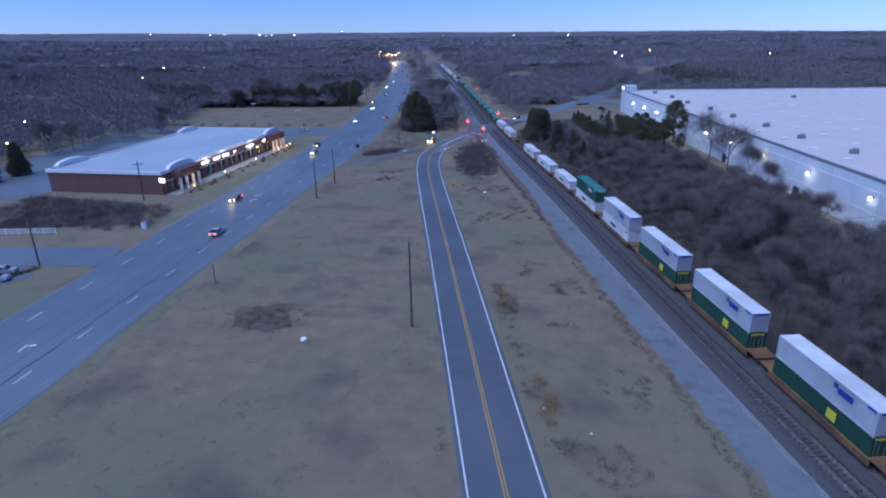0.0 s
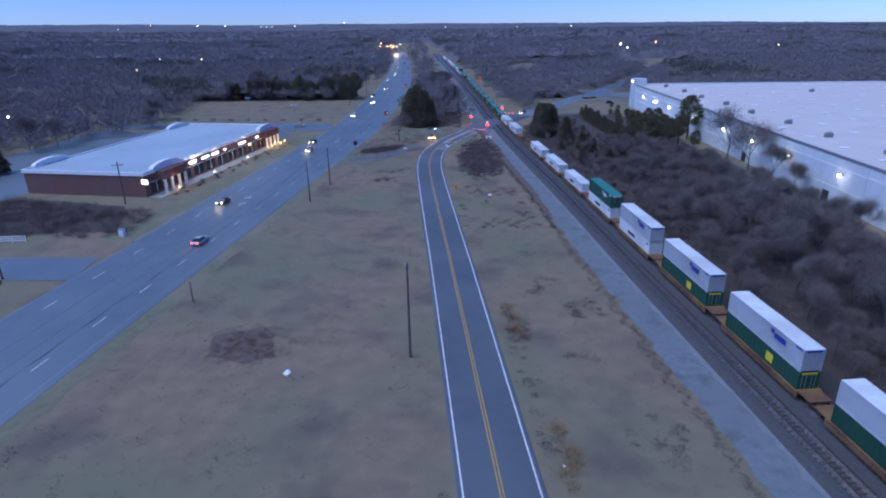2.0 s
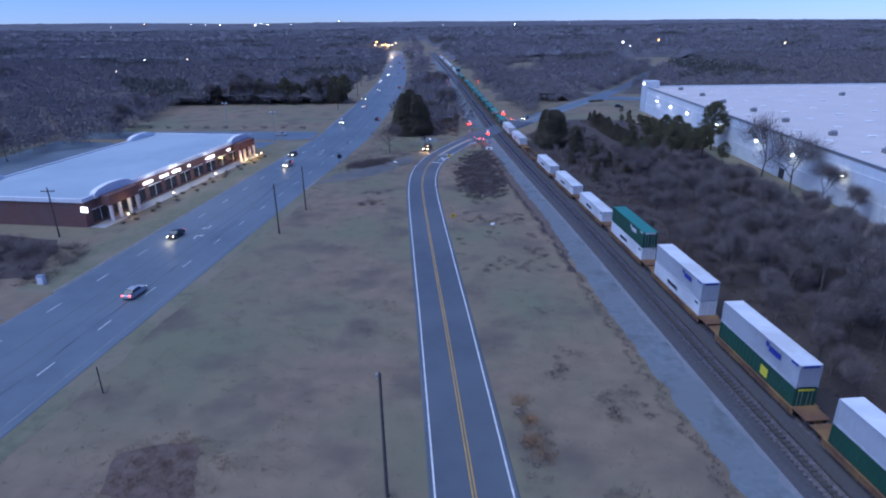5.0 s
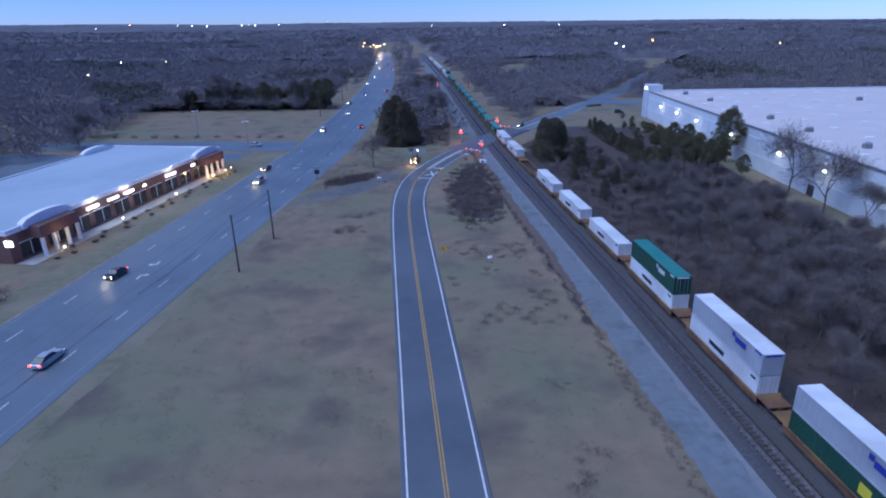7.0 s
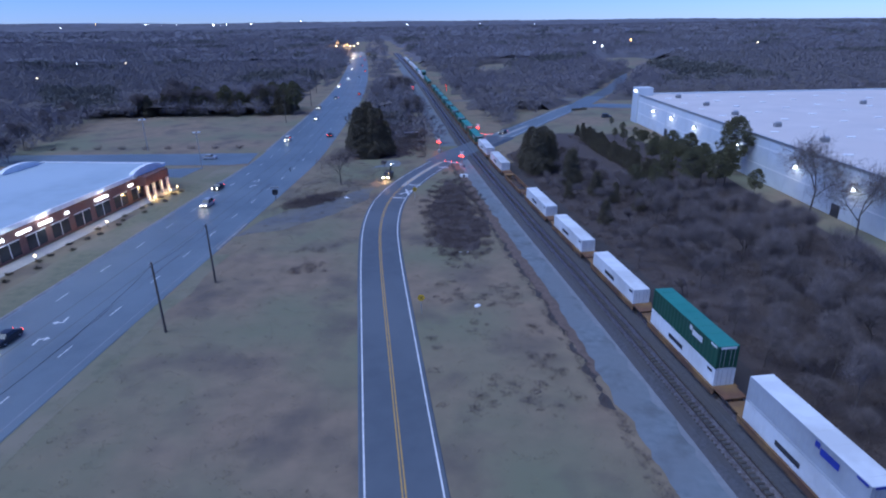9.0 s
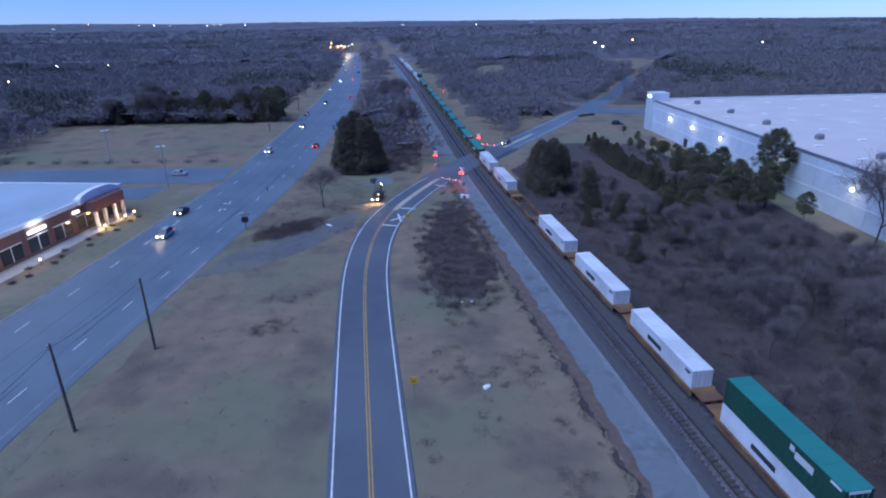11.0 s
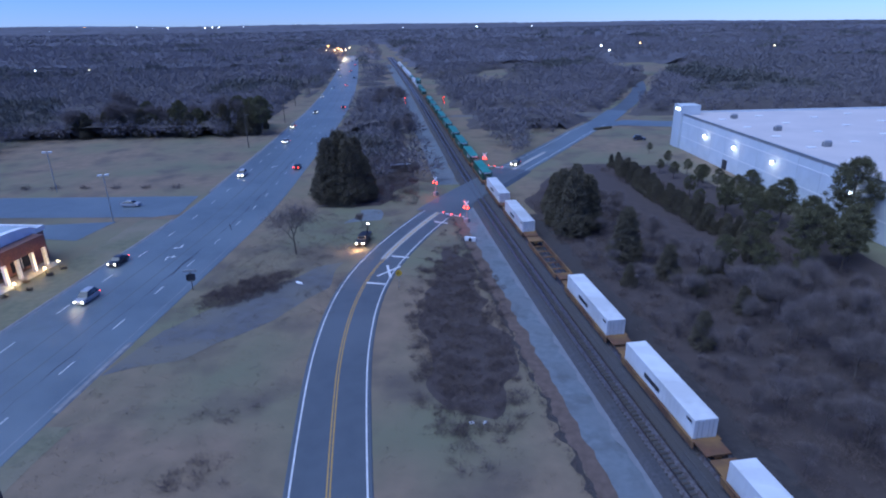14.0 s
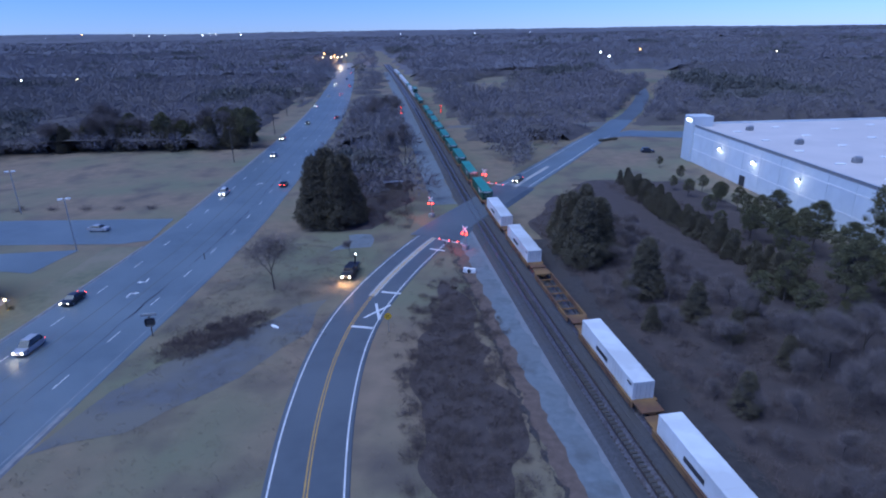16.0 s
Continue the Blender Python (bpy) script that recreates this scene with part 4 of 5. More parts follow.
bushes("ditch_weeds", [(float(track_a(y)) - 7.8 + 0.9 * noise.noise((0.0, y * 0.35, 1.0)) + rng.uniform(-0.7, 0.4), y, rng.uniform(0.3, 0.9)) for y in np.linspace(8, 206, 520)], 36, 0.6, M["weed"], "dark weeds along the ditch", "weeds", 36, 0.014, 0.8, 1.6)
bushes("orange_grass", [(6 + (56 - y) * 0.11 + rng.uniform(-0.7, 0.7), y + rng.uniform(-1, 1), rng.uniform(0.6, 1.2)) for y in (26, 27, 28, 29.5, 31, 32, 33, 50, 52, 53.5, 55, 56.5, 58, 60)], 140, 1.0, M["straw"], "tall orange broomsedge grass clumps", "grass", 37, 0.012, 1.0, 1.5)


def in_field(x, y):
    return float(highway(y)) + 11 < x < float(track_a(y)) - 10 and abs(x - float(np.interp(y, [-30, 16, 72, 135, 170, 200], [8.6, 3.85, -2.1, -9, -9, 0]))) > 4.6 and not (y > 205 - abs(x) * 0.1)


tufts = scatter(3600, -50, 26, 4, 205, 0.4, 1.0, in_field)
bushes("grass_tufts", tufts, 14, 0.42, M["tuft"], "pale dry grass tufts over the field", "grass", 38, 0.016, 1.2, 2.4)
dark = [p for p in scatter(4200, -48, 26, 4, 200, 0.4, 1.0, in_field) if noise.noise((p[0] * 0.13, p[1] * 0.09, 4.0)) > (0.02 if p[0] > -2 else 0.34)]
bushes("weed_patches", [p for p in dark if p[0] < -2], 22, 0.5, M["weed2"], "patches of dark winter weeds", "weeds", 39, 0.014, 1.0, 3.2)
bushes("weed_mats", [p for p in dark if p[0] > -2 and noise.noise((p[0] * 0.2, p[1] * 0.13, 7.0)) > -0.05], 60, 0.5, M["weed"], "dark matted weeds on the rough strip by the tracks", "weeds", 43, 0.02, 0.6, 2.6)
bushes("burnt_brush", scatter(170, -34, -19, 42, 56, 0.3, 0.7, lambda x, y: ((x + 26.5) / 6.4) ** 2 + ((y - 48.5) / 5.2) ** 2 < rng.random()), 40, 0.6, M["rust_weed"], "reddish brown scrub patch in the field", "shrubs", 40, 0.012, 0.8, 2.8)
bushes("verge_brush", scatter(420, -36, -9, 158, 206, 0.3, 0.9, lambda x, y: x > float(highway(y)) + 12 and x < -12.5 + max(0, y - 182) * 0.25 and not (y > 196 and x > -16) and abs((x + 24) - (y - 163) * 0.75) > 3.5), 26, 0.7, M["weed"], "thin grey-brown weeds around the drive", "weeds", 44, 0.014, 0.8, 2.6)
bushes("small_brush", scatter(26, -22.5, -17, 127, 140, 0.5, 1.0, lambda x, y: abs(y - 130) < 2 or abs(y - 138) < 1.3), 50, 0.9, M["weed"], "small dark scrub patches", "shrubs", 41, 0.015, 0.8, 1.4)


# ---- woods to the horizon ----
def wooded(x, y):
    if y < 120 or abs(x) > 0.85 * y + 60:
        return False
    hx, tx = float(highway(min(y, 1300))), float(track_a(min(y, 1300)))
    if 228 < y < 420 and hx + 14 < x < tx - 9:
        return noise.noise((x / 9, y / 12, 6.0)) > -0.25
    if y < 420 and hx - 17 < x < tx + 15:
        return False
    if y < 1300 and (hx - 13 < x < hx + 12 or tx - 9 < x < tx + 12 + 4):
        return False
    if y < 1300 and hx < x < tx:
        return y > 480 and noise.noise((x / 14, y / 30, 3.0)) > 0.1
    if x <= hx - 17:
        if y < 206:
            return x < -120 - (206 - y) * 0.33
        if y < 297:
            return x < -118 - (y - 206) * 0.2
        return not (y < 480 and x > hx - 24)
    if y < 328:
        return tx + 15 < x < 26 + (y - 255) * 0.56 if x < 90 else x > 420
    if y < 620 and abs(x - 78 - (y - 334) * 0.48) < 8:
        return False
    if 328 < y < 344 and x < 80:
        return False
    if 145 < x < 210 and 520 < y < 655:
        return False
    return noise.noise((x / 90, y / 90, 8.0)) > -0.42 or y > 1500


g = np.random.default_rng(77)
WV = {False: [], True: []}
for y0, y1, step, n, size in ((125, 420, 6.5, 190, 3.6), (420, 620, 8.0, 170, 4.4), (620, 1250, 12, 110, 5.6), (1250, 2300, 24, 34, 8.5)):
    for y in np.arange(y0, y1, step):
        for x in np.arange(-0.85 * y - 60, 0.85 * y + 60, step):
            px, py = x + g.uniform(-0.5, 0.5) * step, y + g.uniform(-0.5, 0.5) * step
            if not wooded(px, py):
                continue
            green = noise.noise((px / 70, py / 70, 2.0)) > 0.36
            s = size * g.uniform(0.75, 1.3)
            high = min(s * 1.25, 8.5 + 2 * noise.noise((px / 60, py / 60, 5.0)))
            c = np.array([px, py, ground_z(px, py) + high * 0.85])
            WV[green].append(shards(g, c, np.array([s, s, high * 0.62]), n, s * (0.4 if y < 420 else 0.28 if y < 1250 else 0.5), s * (0.024 if y < 420 else 0.032 if y < 620 else 0.04 if y < 1250 else 0.055) * (2.0 if green else 1.15), 0.25))
for green, nm, m, lab in ((False, "far_wood", M["far_twig"], "leafless woodland reaching to the horizon, crowns paled for haze"), (True, "far_evergreens", M["far_green"], "evergreen stands within the woodland, colour paled for haze")):
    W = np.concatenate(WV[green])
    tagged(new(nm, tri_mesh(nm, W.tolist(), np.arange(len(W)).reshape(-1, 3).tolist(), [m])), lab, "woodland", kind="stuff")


def canopy(y0, y1, step, tall, material):
    """The closed mass of far crowns: a bumpy sheet over the wooded ground, falling away at its edges."""
    ys = np.arange(y0, y1 + step, step)
    half = 0.85 * y1 + 60
    xs = np.arange(-half, half + step, step)
    mask = np.array([[1.0 if wooded(float(x), float(y)) else 0.0 for x in xs] for y in ys])
    soft = mask
    for _ in range(3):
        pad = np.pad(soft, 1, mode="edge")
        soft = sum(pad[a:a + len(ys), b:b + len(xs)] for a in range(3) for b in range(3)) / 9 * mask
    rim = np.pad(mask, 1, mode="edge")
    rim = sum(rim[a:a + len(ys), b:b + len(xs)] for a in range(3) for b in range(3))
    V, index, F = [], {}, []
    for j, y in enumerate(ys):
        for i, x in enumerate(xs):
            if rim[j, i] == 0:
                continue
            px, py = x + g.uniform(-0.3, 0.3) * step, y + g.uniform(-0.3, 0.3) * step
            k = step * 1.7
            top = 6.6 + 2.4 * noise.noise((px / 60, py / 60, 5.0)) + step * 0.22 * noise.noise((px / k, py / k, 1.0)) + step * 0.12 * g.uniform(-1, 1)
            index[j, i] = len(V)
            V.append((px, py, ground_z(px, py) + (top * tall * soft[j, i] if mask[j, i] else -0.2)))
    for j in range(len(ys) - 1):
        for i in range(len(xs) - 1):
            q = [(j, i), (j, i + 1), (j + 1, i + 1), (j + 1, i)]
            if all(c in index for c in q):
                F.append([index[c] for c in q])
    me = tri_mesh("far_canopy", V, F, [material])
    me.polygons.foreach_set("use_smooth", [step > 6] * len(F))
    tagged(new("far_canopy", me), "closed crowns of the leafless far woods, haze tint in the outer zones", "woodland", kind="stuff")


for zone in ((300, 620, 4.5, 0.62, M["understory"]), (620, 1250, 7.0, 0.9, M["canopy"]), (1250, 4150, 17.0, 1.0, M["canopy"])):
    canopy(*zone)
wf = bmesh.new()
for j in range(60):
    for i in range(-60, 60):
        y0 = 312 + j * 25
        x0 = i * 25
        if all(wooded(x0 + a, y0 + b) for a in (4, 21) for b in (4, 21)):
            vs = [wf.verts.new((x, y, ground_z(x, y) + 0.35)) for x, y in ((x0, y0), (x0 + 25, y0), (x0 + 25, y0 + 25), (x0, y0 + 25))]
            wf.faces.new(vs)
solid("ground_far_wood", wf, M["floor"], "brown leaf litter under the far woods", "ground", kind="structure")


# ---- poles, signals, signs ----
def utility_pole(x, y, h, arm, label):
    o = thing("utility_pole", pose(x, y, 0, 0, 0, rng.uniform(-8, 8)), label, "utility pole", "roadside poles")
    part("shaft", tube((0, 0, -0.3), (0, 0, h), 0.17, 0.11, seg=9), M["pole"], o)
    if arm:
        a = part("crossarm", box(-1.2, 1.2, -0.06, 0.06, h - 0.8, h - 0.66, bevel=0.01), M["pole"], o)
        for k in (-1.1, -0.5, 0.5, 1.1):
            part("insulator", tube((k, 0, h - 0.66), (k, 0, h - 0.46), 0.06, 0.04, seg=6), M["galv"], a)
    else:
        part("bracket", box(-0.3, 0.05, -0.08, 0.08, h - 0.5, h - 0.1, bevel=0.02), M["galv"], o, "pale metal bracket")
    return o


for x, y, h, arm in ((-6.46, 45.9, 11.8, 0), (-34.2, 110.4, 9.5, 0), (-33.0, 125.5, 9.2, 0), (-75, 109, 9.5, 1), (-72, 68, 7.5, 0), (-56.5, 279, 11, 1), (-56, 330, 11, 1), (-63, 385, 11, 1), (-2, 238, 6, 0)):
    utility_pole(x, y, h, arm, "weathered wooden utility pole with a crossarm" if arm else "plain weathered wooden utility pole")
for x, y, h in ((-38.3, 60, 3.2), (-37, 196, 1.2)):
    o = thing("marker_post", pose(x, y, 0), "short dark wooden marker post in the grass", "post", "roadside posts")
    part("shaft", tube((0, 0, -0.1), (0, 0, h), 0.08, 0.07, seg=7), M["pole"], o)


def wire(p, q, sag, name="overhead_wire"):
    cu = bpy.data.curves.new(name, "CURVE")
    cu.dimensions, cu.bevel_depth = "3D", 0.018
    s = cu.splines.new("POLY")
    s.points.add(16)
    for k in range(17):
        t = k / 16
        v = Vector(p).lerp(Vector(q), t)
        s.points[k].co = (v.x, v.y, v.z - sag * 4 * t * (1 - t), 1)
    cu.materials.append(M["dark"])
    return tagged(new(name, cu), "thin dark sagging overhead wire", "wire", "overhead wires")


for dz in (0.0, 0.9):
    wire((36.5, 62, 8.2 + dz), (76, 67, 8.6 + dz), 0.5)

wire((-34.2, 110.4, 9.1), (-33.0, 125.5, 8.9), 0.35)
wire((-35.3, 84, 8.6), (-34.2, 110.4, 9.1), 0.5)

lamp = thing("parking_lamp", pose(-62.5, 203, 0, 0, 0, 20), "tall white car park lamp with twin heads", "lamp post")
part("mast", tube((0, 0, 0), (0, 0, 9.6), 0.11, 0.08), M["galv"], lamp)
for s in (-1, 1):
    part("lamp_head", box(s * 0.2, s * 1.0, -0.25, 0.25, 9.45, 9.75, bevel=0.05), M["white_trim"], lamp, "pale lamp head")
copy_thing(lamp, pose(-88, 228, 0, 0, 0, 20))

board = thing("road_sign", pose(-34.2, 168.5, 0, 0, 0, 8), "two stacked signs on a roadside post", "road sign")
part("post", box(-0.06, 0.06, 0, 0.1, 0, 3.3), M["pole"], board)
part("name_plate", box(-0.95, 0.95, -0.05, 0.0, 2.9, 3.3, bevel=0.02), M["galv"], board, "pale rectangular plate")
part("lower_plate", box(-0.6, 0.6, -0.05, 0.0, 1.5, 2.6, bevel=0.2), M["dark"], board, "dark back of a shield-shaped plate")


def crossing_sign(x, y):
    o = thing("advance_sign", pose(x, y, 0, 0, 0, 5), "round yellow railway warning sign on a post", "road sign", "yellow warning signs")
    part("post", box(-0.04, 0.04, 0.03, 0.1, 0, 2.4), M["galv"], o)
    part("disc", tube((0, 0, 2.35), (0, 0.03, 2.35), 0.46, seg=20), M["sign_yellow"], o, "yellow round plate")
    for a in (-45, 45):
        part("cross_stroke", box(-0.4, 0.4, -0.012, -0.004, -0.025, 0.025), M["dark"], o).matrix_basis = pose(0, 0, 2.35, 0, a, 0)


crossing_sign(-2.0, 113.5)
crossing_sign(-3.9, 167.2)


def crossing_signal(x, y, turn, gate):
    o = thing("crossing_signal", pose(x, y, 0, 0, 0, turn), "railway crossing signal flashing red beside the road", "crossing signal", "crossing signals")
    part("mast", tube((0, 0, 0), (0, 0, 4.2), 0.09), M["galv"], o, "silver mast")
    part("base", box(-0.45, 0.45, -0.45, 0.45, 0, 0.8, bevel=0.05), M["galv"], o)
    for a in (-45, 45):
        part("crossbuck_blade", box(-0.75, 0.75, -0.03, 0.0, -0.11, 0.11), M["white_trim"], o, "white crossbuck blade").matrix_basis = pose(0, -0.12 - (a > 0) * 0.035, 3.8, 0, a, 0)
    for s in (-1, 1):
        h = part("lamp_hood", tube((s * 0.42, -0.05, 3.0), (s * 0.42, -0.2, 3.0), 0.3, seg=14), M["dark"], o, "black lamp hood")
        part("lens", ball(bmesh.new(), (s * 0.42, -0.24, 3.0), 0.24), M["red_lamp"], h, "glowing red lens")
    glow("signal_glow", pose(x, y, 0, 0, 0, turn) @ Vector((0, -1.8, 2.4)), 200, (1, 0.08, 0.05), 0.25)
    if gate:
        arm = part("gate_arm", box(0.4 * gate, 5.6 * gate, -0.35, -0.3, 1.0, 1.16), M["white_trim"], o, "lowered red and white gate arm")
        for k in (1.4, 3.2, 5.2):
            part("arm_lamp", ball(bmesh.new(), (k * gate, -0.33, 1.27), 0.11), M["red_lamp"], arm)
            part("stripe", box((k - 0.5) * gate, (k - 0.1) * gate, -0.37, -0.28, 0.99, 1.17), M["car_red"], arm, "red stripe")


crossing_signal(8.0, 196.8, -35, -1)
crossing_signal(2.4, 216.6, -35, 0)
crossing_signal(15.8, 240.6, -35, 1)
box_c = thing("relay_cabinet", pose(-6, 240, 0, 0, 0, 10), "long pale relay cabinet under the trees", "cabinet")
part("body", box(-2.6, 2.6, -0.5, 0.5, 0, 2.0, bevel=0.03), M["pole"], box_c)
part("roof", box(-2.8, 2.8, -0.7, 0.7, 2.0, 2.12), M["galv"], box_c)


def block_signal(x, y):
    o = thing("block_signal", pose(x, y, 0), "tall railway block signal showing red", "railway signal", "block signals")
    part("mast", tube((0, 0, 0), (0, 0, 6.2), 0.12), M["galv"], o)
    for z in (3.4, 5.2):
        h = part("signal_head", box(-0.35, 0.35, -0.15, 0.1, z - 0.8, z + 0.8, bevel=0.08), M["dark"], o, "black signal head")
        for dz in (-0.4, 0.4):
            part("lens", ball(bmesh.new(), (0, -0.2, z + dz), 0.15), M["red_lamp"], h, "red lens")


for dx in (-8.5, 8.8):
    block_signal(float(track_a(362)) + dx, 362)

# white culvert head at the service track's end
cul = thing("culvert", pose(7.9, 186.2, 0, 0, 0, -20), "small white concrete culvert end by the track", "culvert")
part("headwall", box(-1.0, 1.0, -0.2, 0.2, 0, 0.8, bevel=0.06), M["white_trim"], cul)
part("pipe", tube((0, -0.25, 0.35), (0, 0.5, 0.35), 0.32, seg=12), M["dark"], cul)


def litter(x, y, w, d, h, label):
    b = bmesh.new()
    bmesh.ops.create_icosphere(b, subdivisions=2, radius=1.0)
    for v in b.verts:
        v.co *= 0.8 + 0.35 * noise.noise(v.co * 1.7 + Vector((x, y, 0)))
        v.co.z = max(v.co.z, -0.2)
        v.co = Vector((v.co.x * w, v.co.y * d, v.co.z * h + 0.15 * h))
    solid("debris", b, M["white_trim"], label, "debris", "pale debris in the grass", m=pose(x, y, 0, 0, 0, x * 40))


litter(-19.9, 42.3, 0.7, 0.55, 0.25, "crumpled white sheet lying in the field")
litter(5.5, 115.3, 0.65, 0.4, 0.3, "pale lump of concrete in the grass")
litter(4.2, 135.5, 0.4, 0.18, 0.22, "pale broken scrap in the thicket")
litter(5.5, 135.4, 0.4, 0.18, 0.25, "pale broken scrap in the thicket")
litter(-19.0, 170.0, 1.0, 0.3, 0.2, "pale stone slab beside the drive")
litter(8.5, 28, 0.15, 0.12, 0.15, "small white scrap in the grass")
litter(12.5, 24, 0.2, 0.12, 0.15, "small white scrap in the grass")

# ---- fence ----
fence = thing("rail_fence", pose(-80, 84.5, 0, 0, 0, 4), "white three-rail paddock fence along the side road", "fence")
for k in range(14):
    part("post", box(-k * 2.4 - 0.07, -k * 2.4 + 0.07, -0.07, 0.07, 0, 1.35, bevel=0.01), M["white_trim"], fence)
for k in range(13):
    for z in (0.4, 0.8, 1.2):
        part("rail", box(-(k + 1) * 2.4 + 0.07, -k * 2.4 - 0.07, -0.03, 0.03, z - 0.07, z + 0.07), M["white_trim"], fence)
ub = thing("utility_box", pose(-64, 88, 0), "pale utility box beside the highway", "utility box")
part("body", box(-0.5, 0.5, -0.4, 0.4, 0, 1.3, bevel=0.05), M["white_trim"], ub)
part("lid", box(-0.55, 0.55, -0.45, 0.45, 1.3, 1.38), M["galv"], ub)


# ---- vehicles ----
def loft(rows, wid):
    """A car shell from cross sections (y, z low, z high, half width low, half width high)."""
    b = bmesh.new()
    rings = []
    for y, z0, z1, w0, w1 in rows:
        rings.append([b.verts.new(p) for p in ((-w0 * wid, y, z0), (-w0 * wid * 1.03, y, (z0 * 2 + z1) / 3), (-w1 * wid, y, z1), (w1 * wid, y, z1), (w0 * wid * 1.03, y, (z0 * 2 + z1) / 3), (w0 * wid, y, z0))])
    for p, q in zip(rings, rings[1:]):
        for k in range(6):
            b.faces.new((p[k], p[(k + 1) % 6], q[(k + 1) % 6], q[k]))
    b.faces.new(rings[0][::-1])
    b.faces.new(rings[-1])
    for f in b.faces:
        f.smooth = False
    return b


def car_meshes(tall):
    h = 1.78 if tall else 1.44
    body = loft(((-2.3, 0.35, 0.7, 0.85, 0.8), (-2.15, 0.25, 0.86, 0.93, 0.86), (-1.1, 0.22, 0.95, 0.95, 0.9), (1.3, 0.22, 0.98, 0.95, 0.9), (2.15, 0.28, 0.92, 0.93, 0.86), (2.3, 0.4, 0.8, 0.86, 0.8)), 0.95)
    cab = loft(((-1.15, 0.93, 0.96, 0.9, 0.86), (-0.45, 0.93, h - 0.06, 0.9, 0.68), (0.2, 0.93, h, 0.9, 0.7), (1.0 if not tall else 1.6, 0.93, h - 0.06, 0.9, 0.68), (1.9 if not tall else 2.1, 0.93, 0.97, 0.88, 0.8)), 0.95)
    top = box(-0.62, 0.62, -0.42, 0.95 if not tall else 1.55, h - 0.07, h + 0.015, bevel=0.03)
    return body, cab, top


CAR_KIT = {}
for tall in (False, True):
    a, b, c = car_meshes(tall)
    CAR_KIT[tall] = [mesh_of("body", a, M["car_dark"]), mesh_of("glasshouse", b, M["dark_glass"]), mesh_of("roof", c, M["car_dark"])]
wheel_b = cyl(bmesh.new(), (-0.11, 0, 0), (0.11, 0, 0), 0.33, seg=16)
TYRE = mesh_of("tyre", wheel_b, M["rubber"])
RIM = mesh_of("rim", cyl(bmesh.new(), (-0.12, 0, 0), (0.12, 0, 0), 0.2, seg=10), M["galv"])
HEADL = mesh_of("headlight", ball(bmesh.new(), (0, 0, 0), 0.17, 0.7), M["head_lamp"])
TAILL = mesh_of("tail_light", box(-0.18, 0.18, -0.05, 0.05, -0.09, 0.09, bevel=0.02), M["red_lamp"])
HEAD_OFF = mesh_of("headlight", ball(bmesh.new(), (0, 0, 0), 0.15, 0.7), M["galv"])
TAIL_OFF = mesh_of("tail_light", box(-0.18, 0.18, -0.05, 0.05, -0.09, 0.09, bevel=0.02), M["car_red"])


def car(x, y, turn, paint, tall, lit, label, beam=0):
    """A car whose nose points along its own -y."""
    m = pose(x, y, 0.07, 0, 0, turn) @ Matrix.Scale(0.86, 4)
    o = thing("car", m, label, "car", "cars on the roads")
    for nm, me in zip(("body", "glasshouse", "roof"), CAR_KIT[tall]):
        k = share(nm, me, o)
        if nm != "glasshouse":
            k.material_slots[0].link = "OBJECT"
            k.material_slots[0].material = M[paint]
    for sx in (-0.8, 0.8):
        for sy in (-1.4, 1.4):
            w = share("wheel", TYRE, o, pose(sx, sy, 0.33))
            share("rim", RIM, w)
        share("headlight", HEADL if lit else HEAD_OFF, o, pose(sx * 0.8, -2.24, 0.68))
        share("tail_light", TAILL if lit else TAIL_OFF, o, pose(sx * 0.85, 2.27, 0.78))
    if beam:
        glow("headlamp_glow", m @ Vector((0, -3.4, 0.8)), beam, (1, 0.72, 0.42), 0.3)


def on_highway(y, off, toward, paint, tall, label, beam=0):
    turn = math.degrees(math.atan2(float(highway(y - 2) - highway(y + 2)), 4.0))
    car(float(highway(y)) + off, y, turn + (0 if toward else 180), paint, tall, True, label, beam)


on_highway(109, -3.7, 1, "car_dark", False, "dark car with headlights on, on the highway", 60)
on_highway(166, -3.5, 1, "car_silver", True, "silver estate car with headlights on", 60)
on_highway(180, -6.9, 1, "car_dark", False, "dark car with headlights on, on the highway")
for y, off, p, tl in ((240, -5.6, "car_white", True), (286, -3.7, "car_silver", False), (318, -7.3, "car_dark", True), (356, -3.7, "car_dark", False), (418, -7.3, "car_white", True), (470, -3.7, "car_silver", False), (560, -3.7, "car_dark", False), (640, -7.3, "car_dark", True), (720, -3.7, "car_silver", False)):
    on_highway(y, off, 1, p, tl, "car with bright headlights far down the highway")
on_highway(84, 3.7, 0, "car_silver", False, "silver saloon with red tail lights on the highway")
for y, off, p in ((247, 7.3, "car_dark"), (372, 7.3, "car_dark"), (480, 3.7, "car_silver"), (540, 7.3, "car_dark"), (610, 3.7, "car_dark"), (690, 7.3, "car_dark"), (760, 3.7, "car_dark")):
    on_highway(y, off, 0, p, False, "car with red tail lights on the highway")
car(24.6, 244.5, -30, "car_dark", True, True, "dark car waiting beyond the level crossing")
for x, y, t in ((-75.2, 64.2, 100), (-74.2, 61, 100), (-79.5, 65, 100), (-78.6, 61.5, 100)):
    car(x, y, t, "car_silver", False, False, "silver car parked beside the side road")
car(69, 276, 80, "car_dark", True, False, "dark car parked at the warehouse yard")
car(-64, 214, 85, "car_silver", False, False, "silver car on the side street")

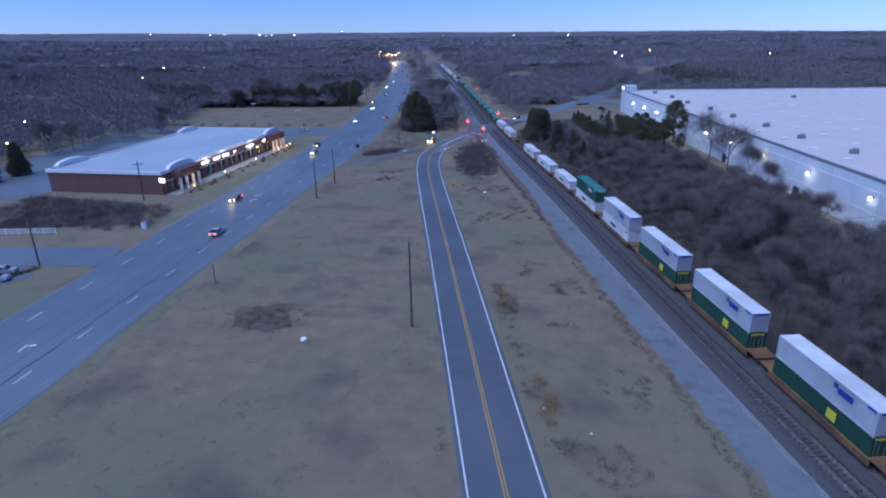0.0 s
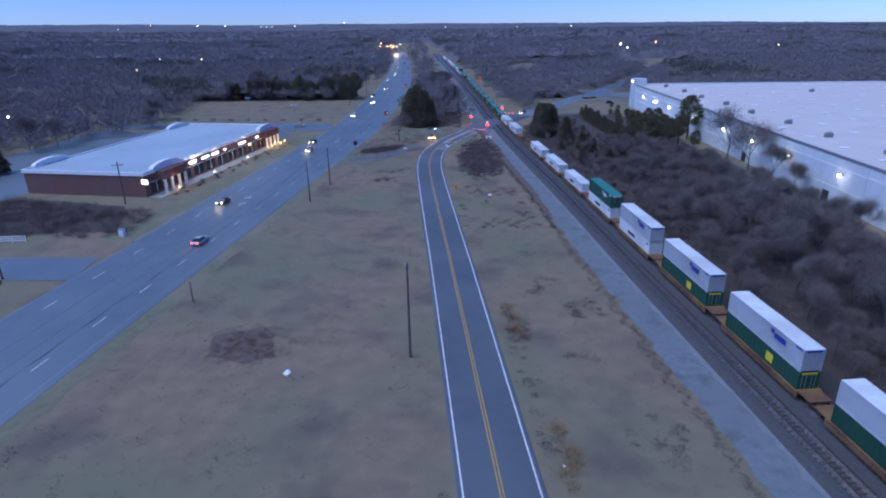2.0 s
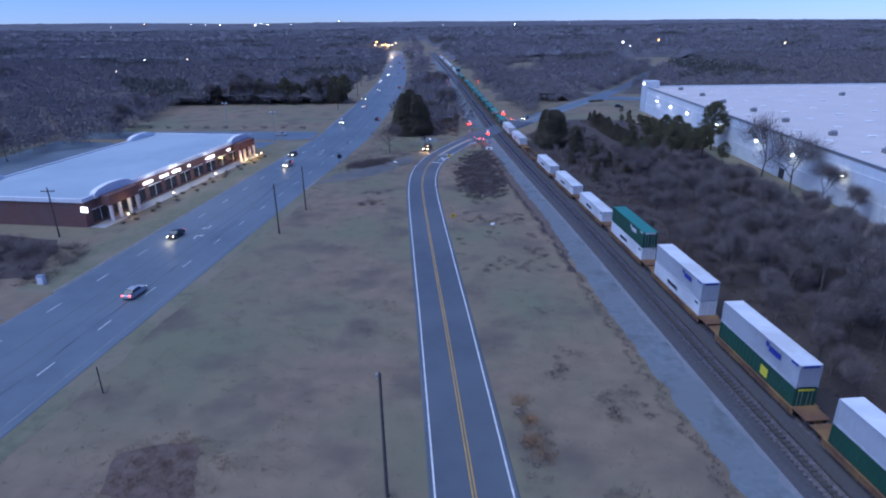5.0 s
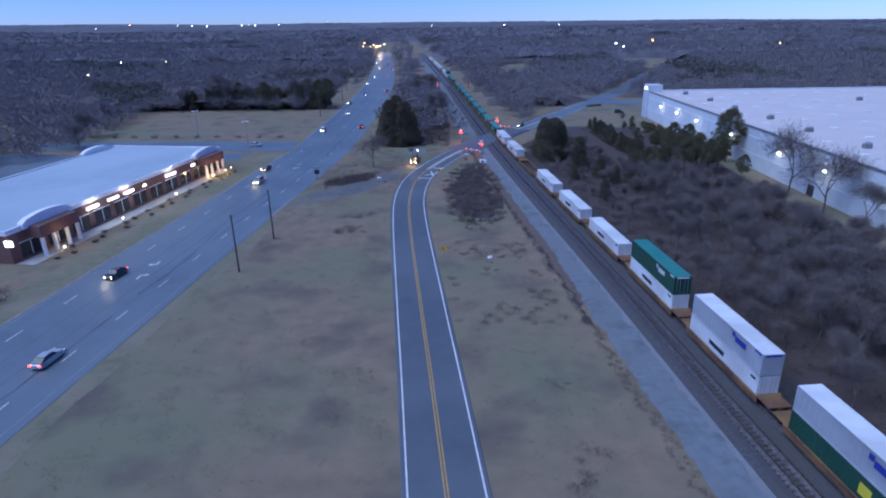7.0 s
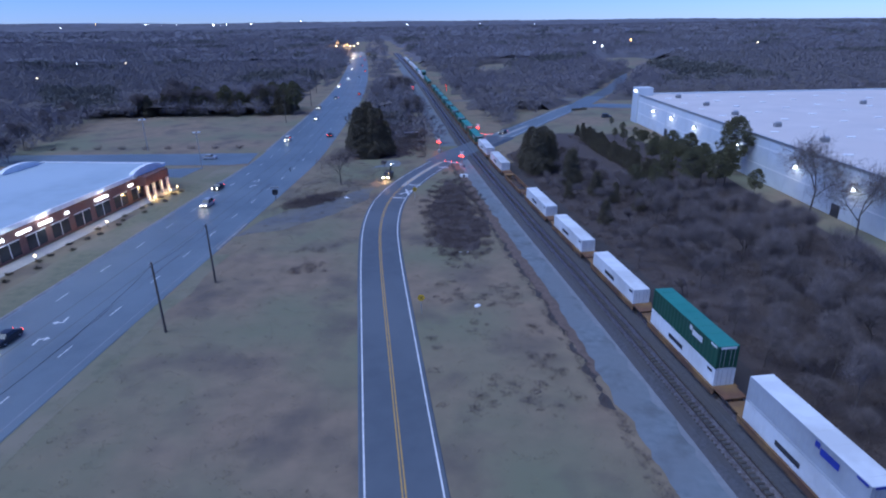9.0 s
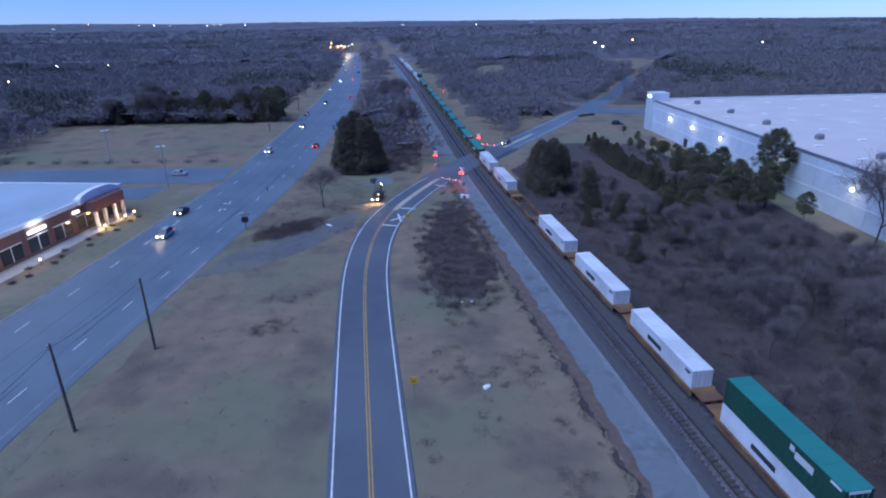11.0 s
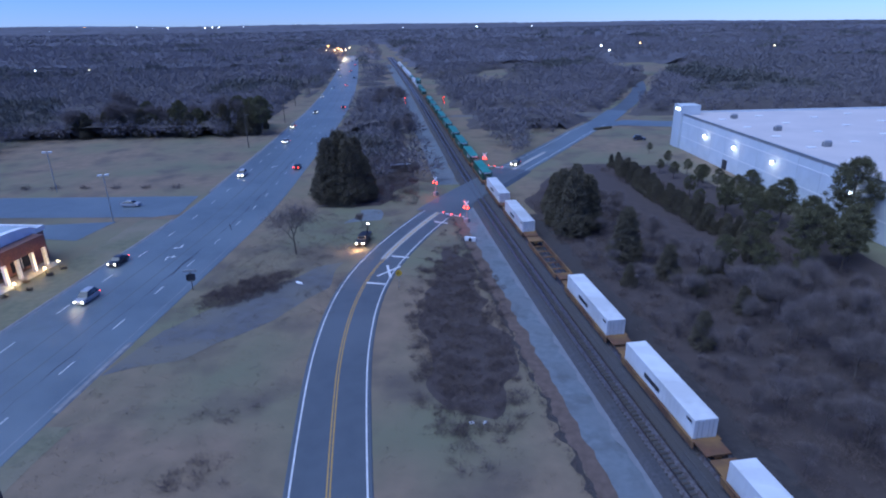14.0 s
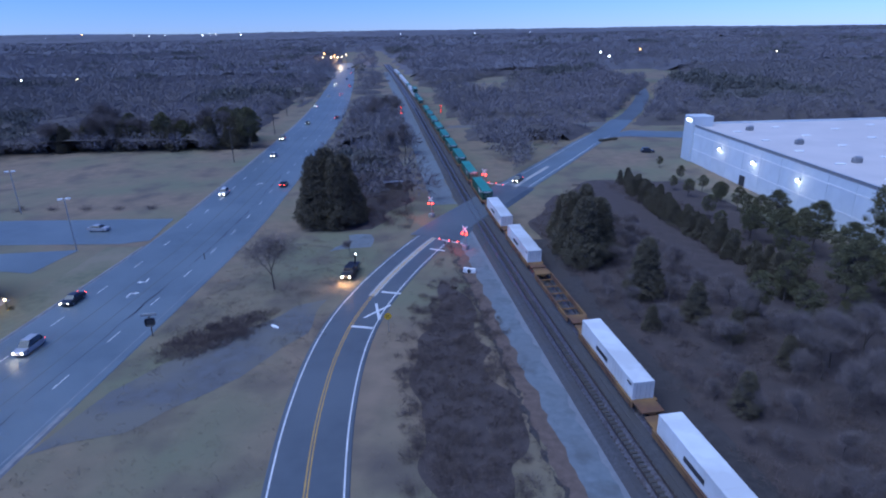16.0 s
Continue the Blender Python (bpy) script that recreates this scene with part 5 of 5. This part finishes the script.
tr = pose(-11.0, 186.8, 0.0, 0, 0, -8) @ Matrix.Scale(0.86, 4)
truck = thing("utility_truck", tr, "dark utility truck parked with headlights on", "truck")
part("cab", loft(((-2.9, 0.4, 1.0, 0.9, 0.85), (-2.7, 0.35, 1.15, 0.95, 0.9), (-1.5, 0.35, 1.25, 1, 0.95), (-1.1, 0.35, 1.95, 1, 0.75), (0.3, 0.35, 1.98, 1, 0.78), (0.6, 0.35, 1.3, 1, 0.9)), 1.0), M["car_dark"], truck)
part("windscreen", box(-0.72, 0.72, -1.38, -1.3, 1.3, 1.85), M["dark_glass"], truck).matrix_basis = pose(0, 0, 0)
part("bed", box(-1.05, 1.05, 0.7, 3.4, 0.5, 1.4, bevel=0.05), M["car_dark"], truck, "dark service bed")
boom = part("boom", tube((0.3, 2.6, 1.4), (0.9, 1.2, 3.6), 0.14), M["dark"], truck, "raised dark boom")
part("work_lamp", ball(bmesh.new(), (0.9, 1.2, 3.75), 0.16), M["cool_lamp"], boom)
for sx in (-0.9, 0.9):
    for sy in (-1.9, 2.2):
        w = share("wheel", TYRE, truck, pose(sx, sy, 0.36) @ Matrix.Scale(1.15, 4))
        share("rim", RIM, w)
    share("headlight", HEADL, truck, pose(sx * 0.8, -2.92, 0.85) @ Matrix.Scale(1.3, 4))
glow("headlamp_glow", tr @ Vector((0, -4.4, 1.0)), 420, (1, 0.55, 0.25), 0.3)


# ---- far lamps ----
def far_lamp(x, y, z, r, key, label):
    g0 = ground_z(x, y)
    o = thing("street_lamp", pose(x, y, g0), label, "street lamp", "distant lamps")
    h = max(9.5 if y > 300 else 6.0, z - g0)
    part("mast", tube((0, 0, 0), (0, 0, h), 0.12 + r * 0.08, seg=5), M["dark"], o)
    part("globe", ball(bmesh.new(), (0, 0, h), r), M[key], o)


for x, z in ((-1325, 52), (-838, 42), (-818, 42), (-800, 42), (-1126, 47), (-1005, 44), (-695, 42), (-500, 50), (-80, 30), (445, 26), (-1480, 40), (-1090, 45), (208, 28)):
    far_lamp(x, 2500 + (x * 37) % 160, z, 1.1 + (abs(x) * 7 % 10) * 0.08, "amber_lamp" if x == -1325 else "cool_lamp", "distant glowing lamp above the woods")
for x, y, z in ((-231, 520, 11), (-268, 520, 11), (-225, 400, 10)):
    far_lamp(x, y, z, 0.4, "warm_lamp" if x != -268 else "cool_lamp", "yard lamp glowing among bare trees")
for x, y, z, k in ((182, 720, 13, "cool_lamp"), (185, 700, 9, "cool_lamp"), (222, 720, 15, "amber_lamp"), (363, 720, 10, "warm_lamp"), (-137, 150, 7, "warm_lamp"), (-160, 190, 8, "cool_lamp")):
    far_lamp(x, y, z, 0.75 if y > 300 else 0.3, k, "yard lamp glowing beside the woods")
for x, z in ((-116, 14), (-104, 11), (-100, 9), (-108, 8), (-90, 12), (-95, 9), (-118, 9)):
    far_lamp(x, 850, z, 0.75, "amber_lamp" if x in (-116, -104) else "warm_lamp", "bright street lamp at the far junction")

glow("junction_glow", (-104, 846, 9), 30000, (1, 0.55, 0.2), 1.0)
glow("junction_glow", (-96, 838, 9), 20000, (1, 0.7, 0.4), 1.0)
bushes("lot_hedge", [(-71.2 - k * 0.45, 66 - k * 0.8, 1.0) for k in range(12)], 60, 0.9, M["weed"], "low dark hedge beside the small car park", "hedge", 54, 0.05)

# ---- small evergreen hedge, yard shrubs ----
bushes("yard_hedge", [(61 + k * 1.1, 297 + k * 0.5, 1.0) for k in range(6)], 90, 1.2, M["cedar"], "clipped dark hedge at the yard", "hedge", 51, 0.1)
bushes("shop_shrubs", [tuple(turn_shop @ Vector((5.5 + 1.5 * math.sin(k * 2.3), 3 + k * 2.7, 0)))[:2] + (0.8,) for k in range(24)], 70, 0.9, M["cedar"], "low dark shrubs before the shops", "shrubs", 52, 0.06)
bushes("street_trees", [(-60 - k * 7.5, 229 + k * 0.4, 1.4) for k in range(10)], 80, 1.3, M["weed"], "small leafless trees along the side street", "shrubs", 53, 0.03)


# ---- true scale: the plan above is in units of 1.168 m ----
UNIT = 1.168
for o in scene.objects:
    if o.parent is None and o is not cam and o.type != "LIGHT":
        o.matrix_basis = Matrix.Scale(UNIT, 4) @ o.matrix_basis
    elif o.type == "LIGHT" and o.data.type == "POINT":
        o.location = o.location * UNIT
        o.data.energy, o.data.shadow_soft_size = o.data.energy * UNIT**2, o.data.shadow_soft_size * UNIT
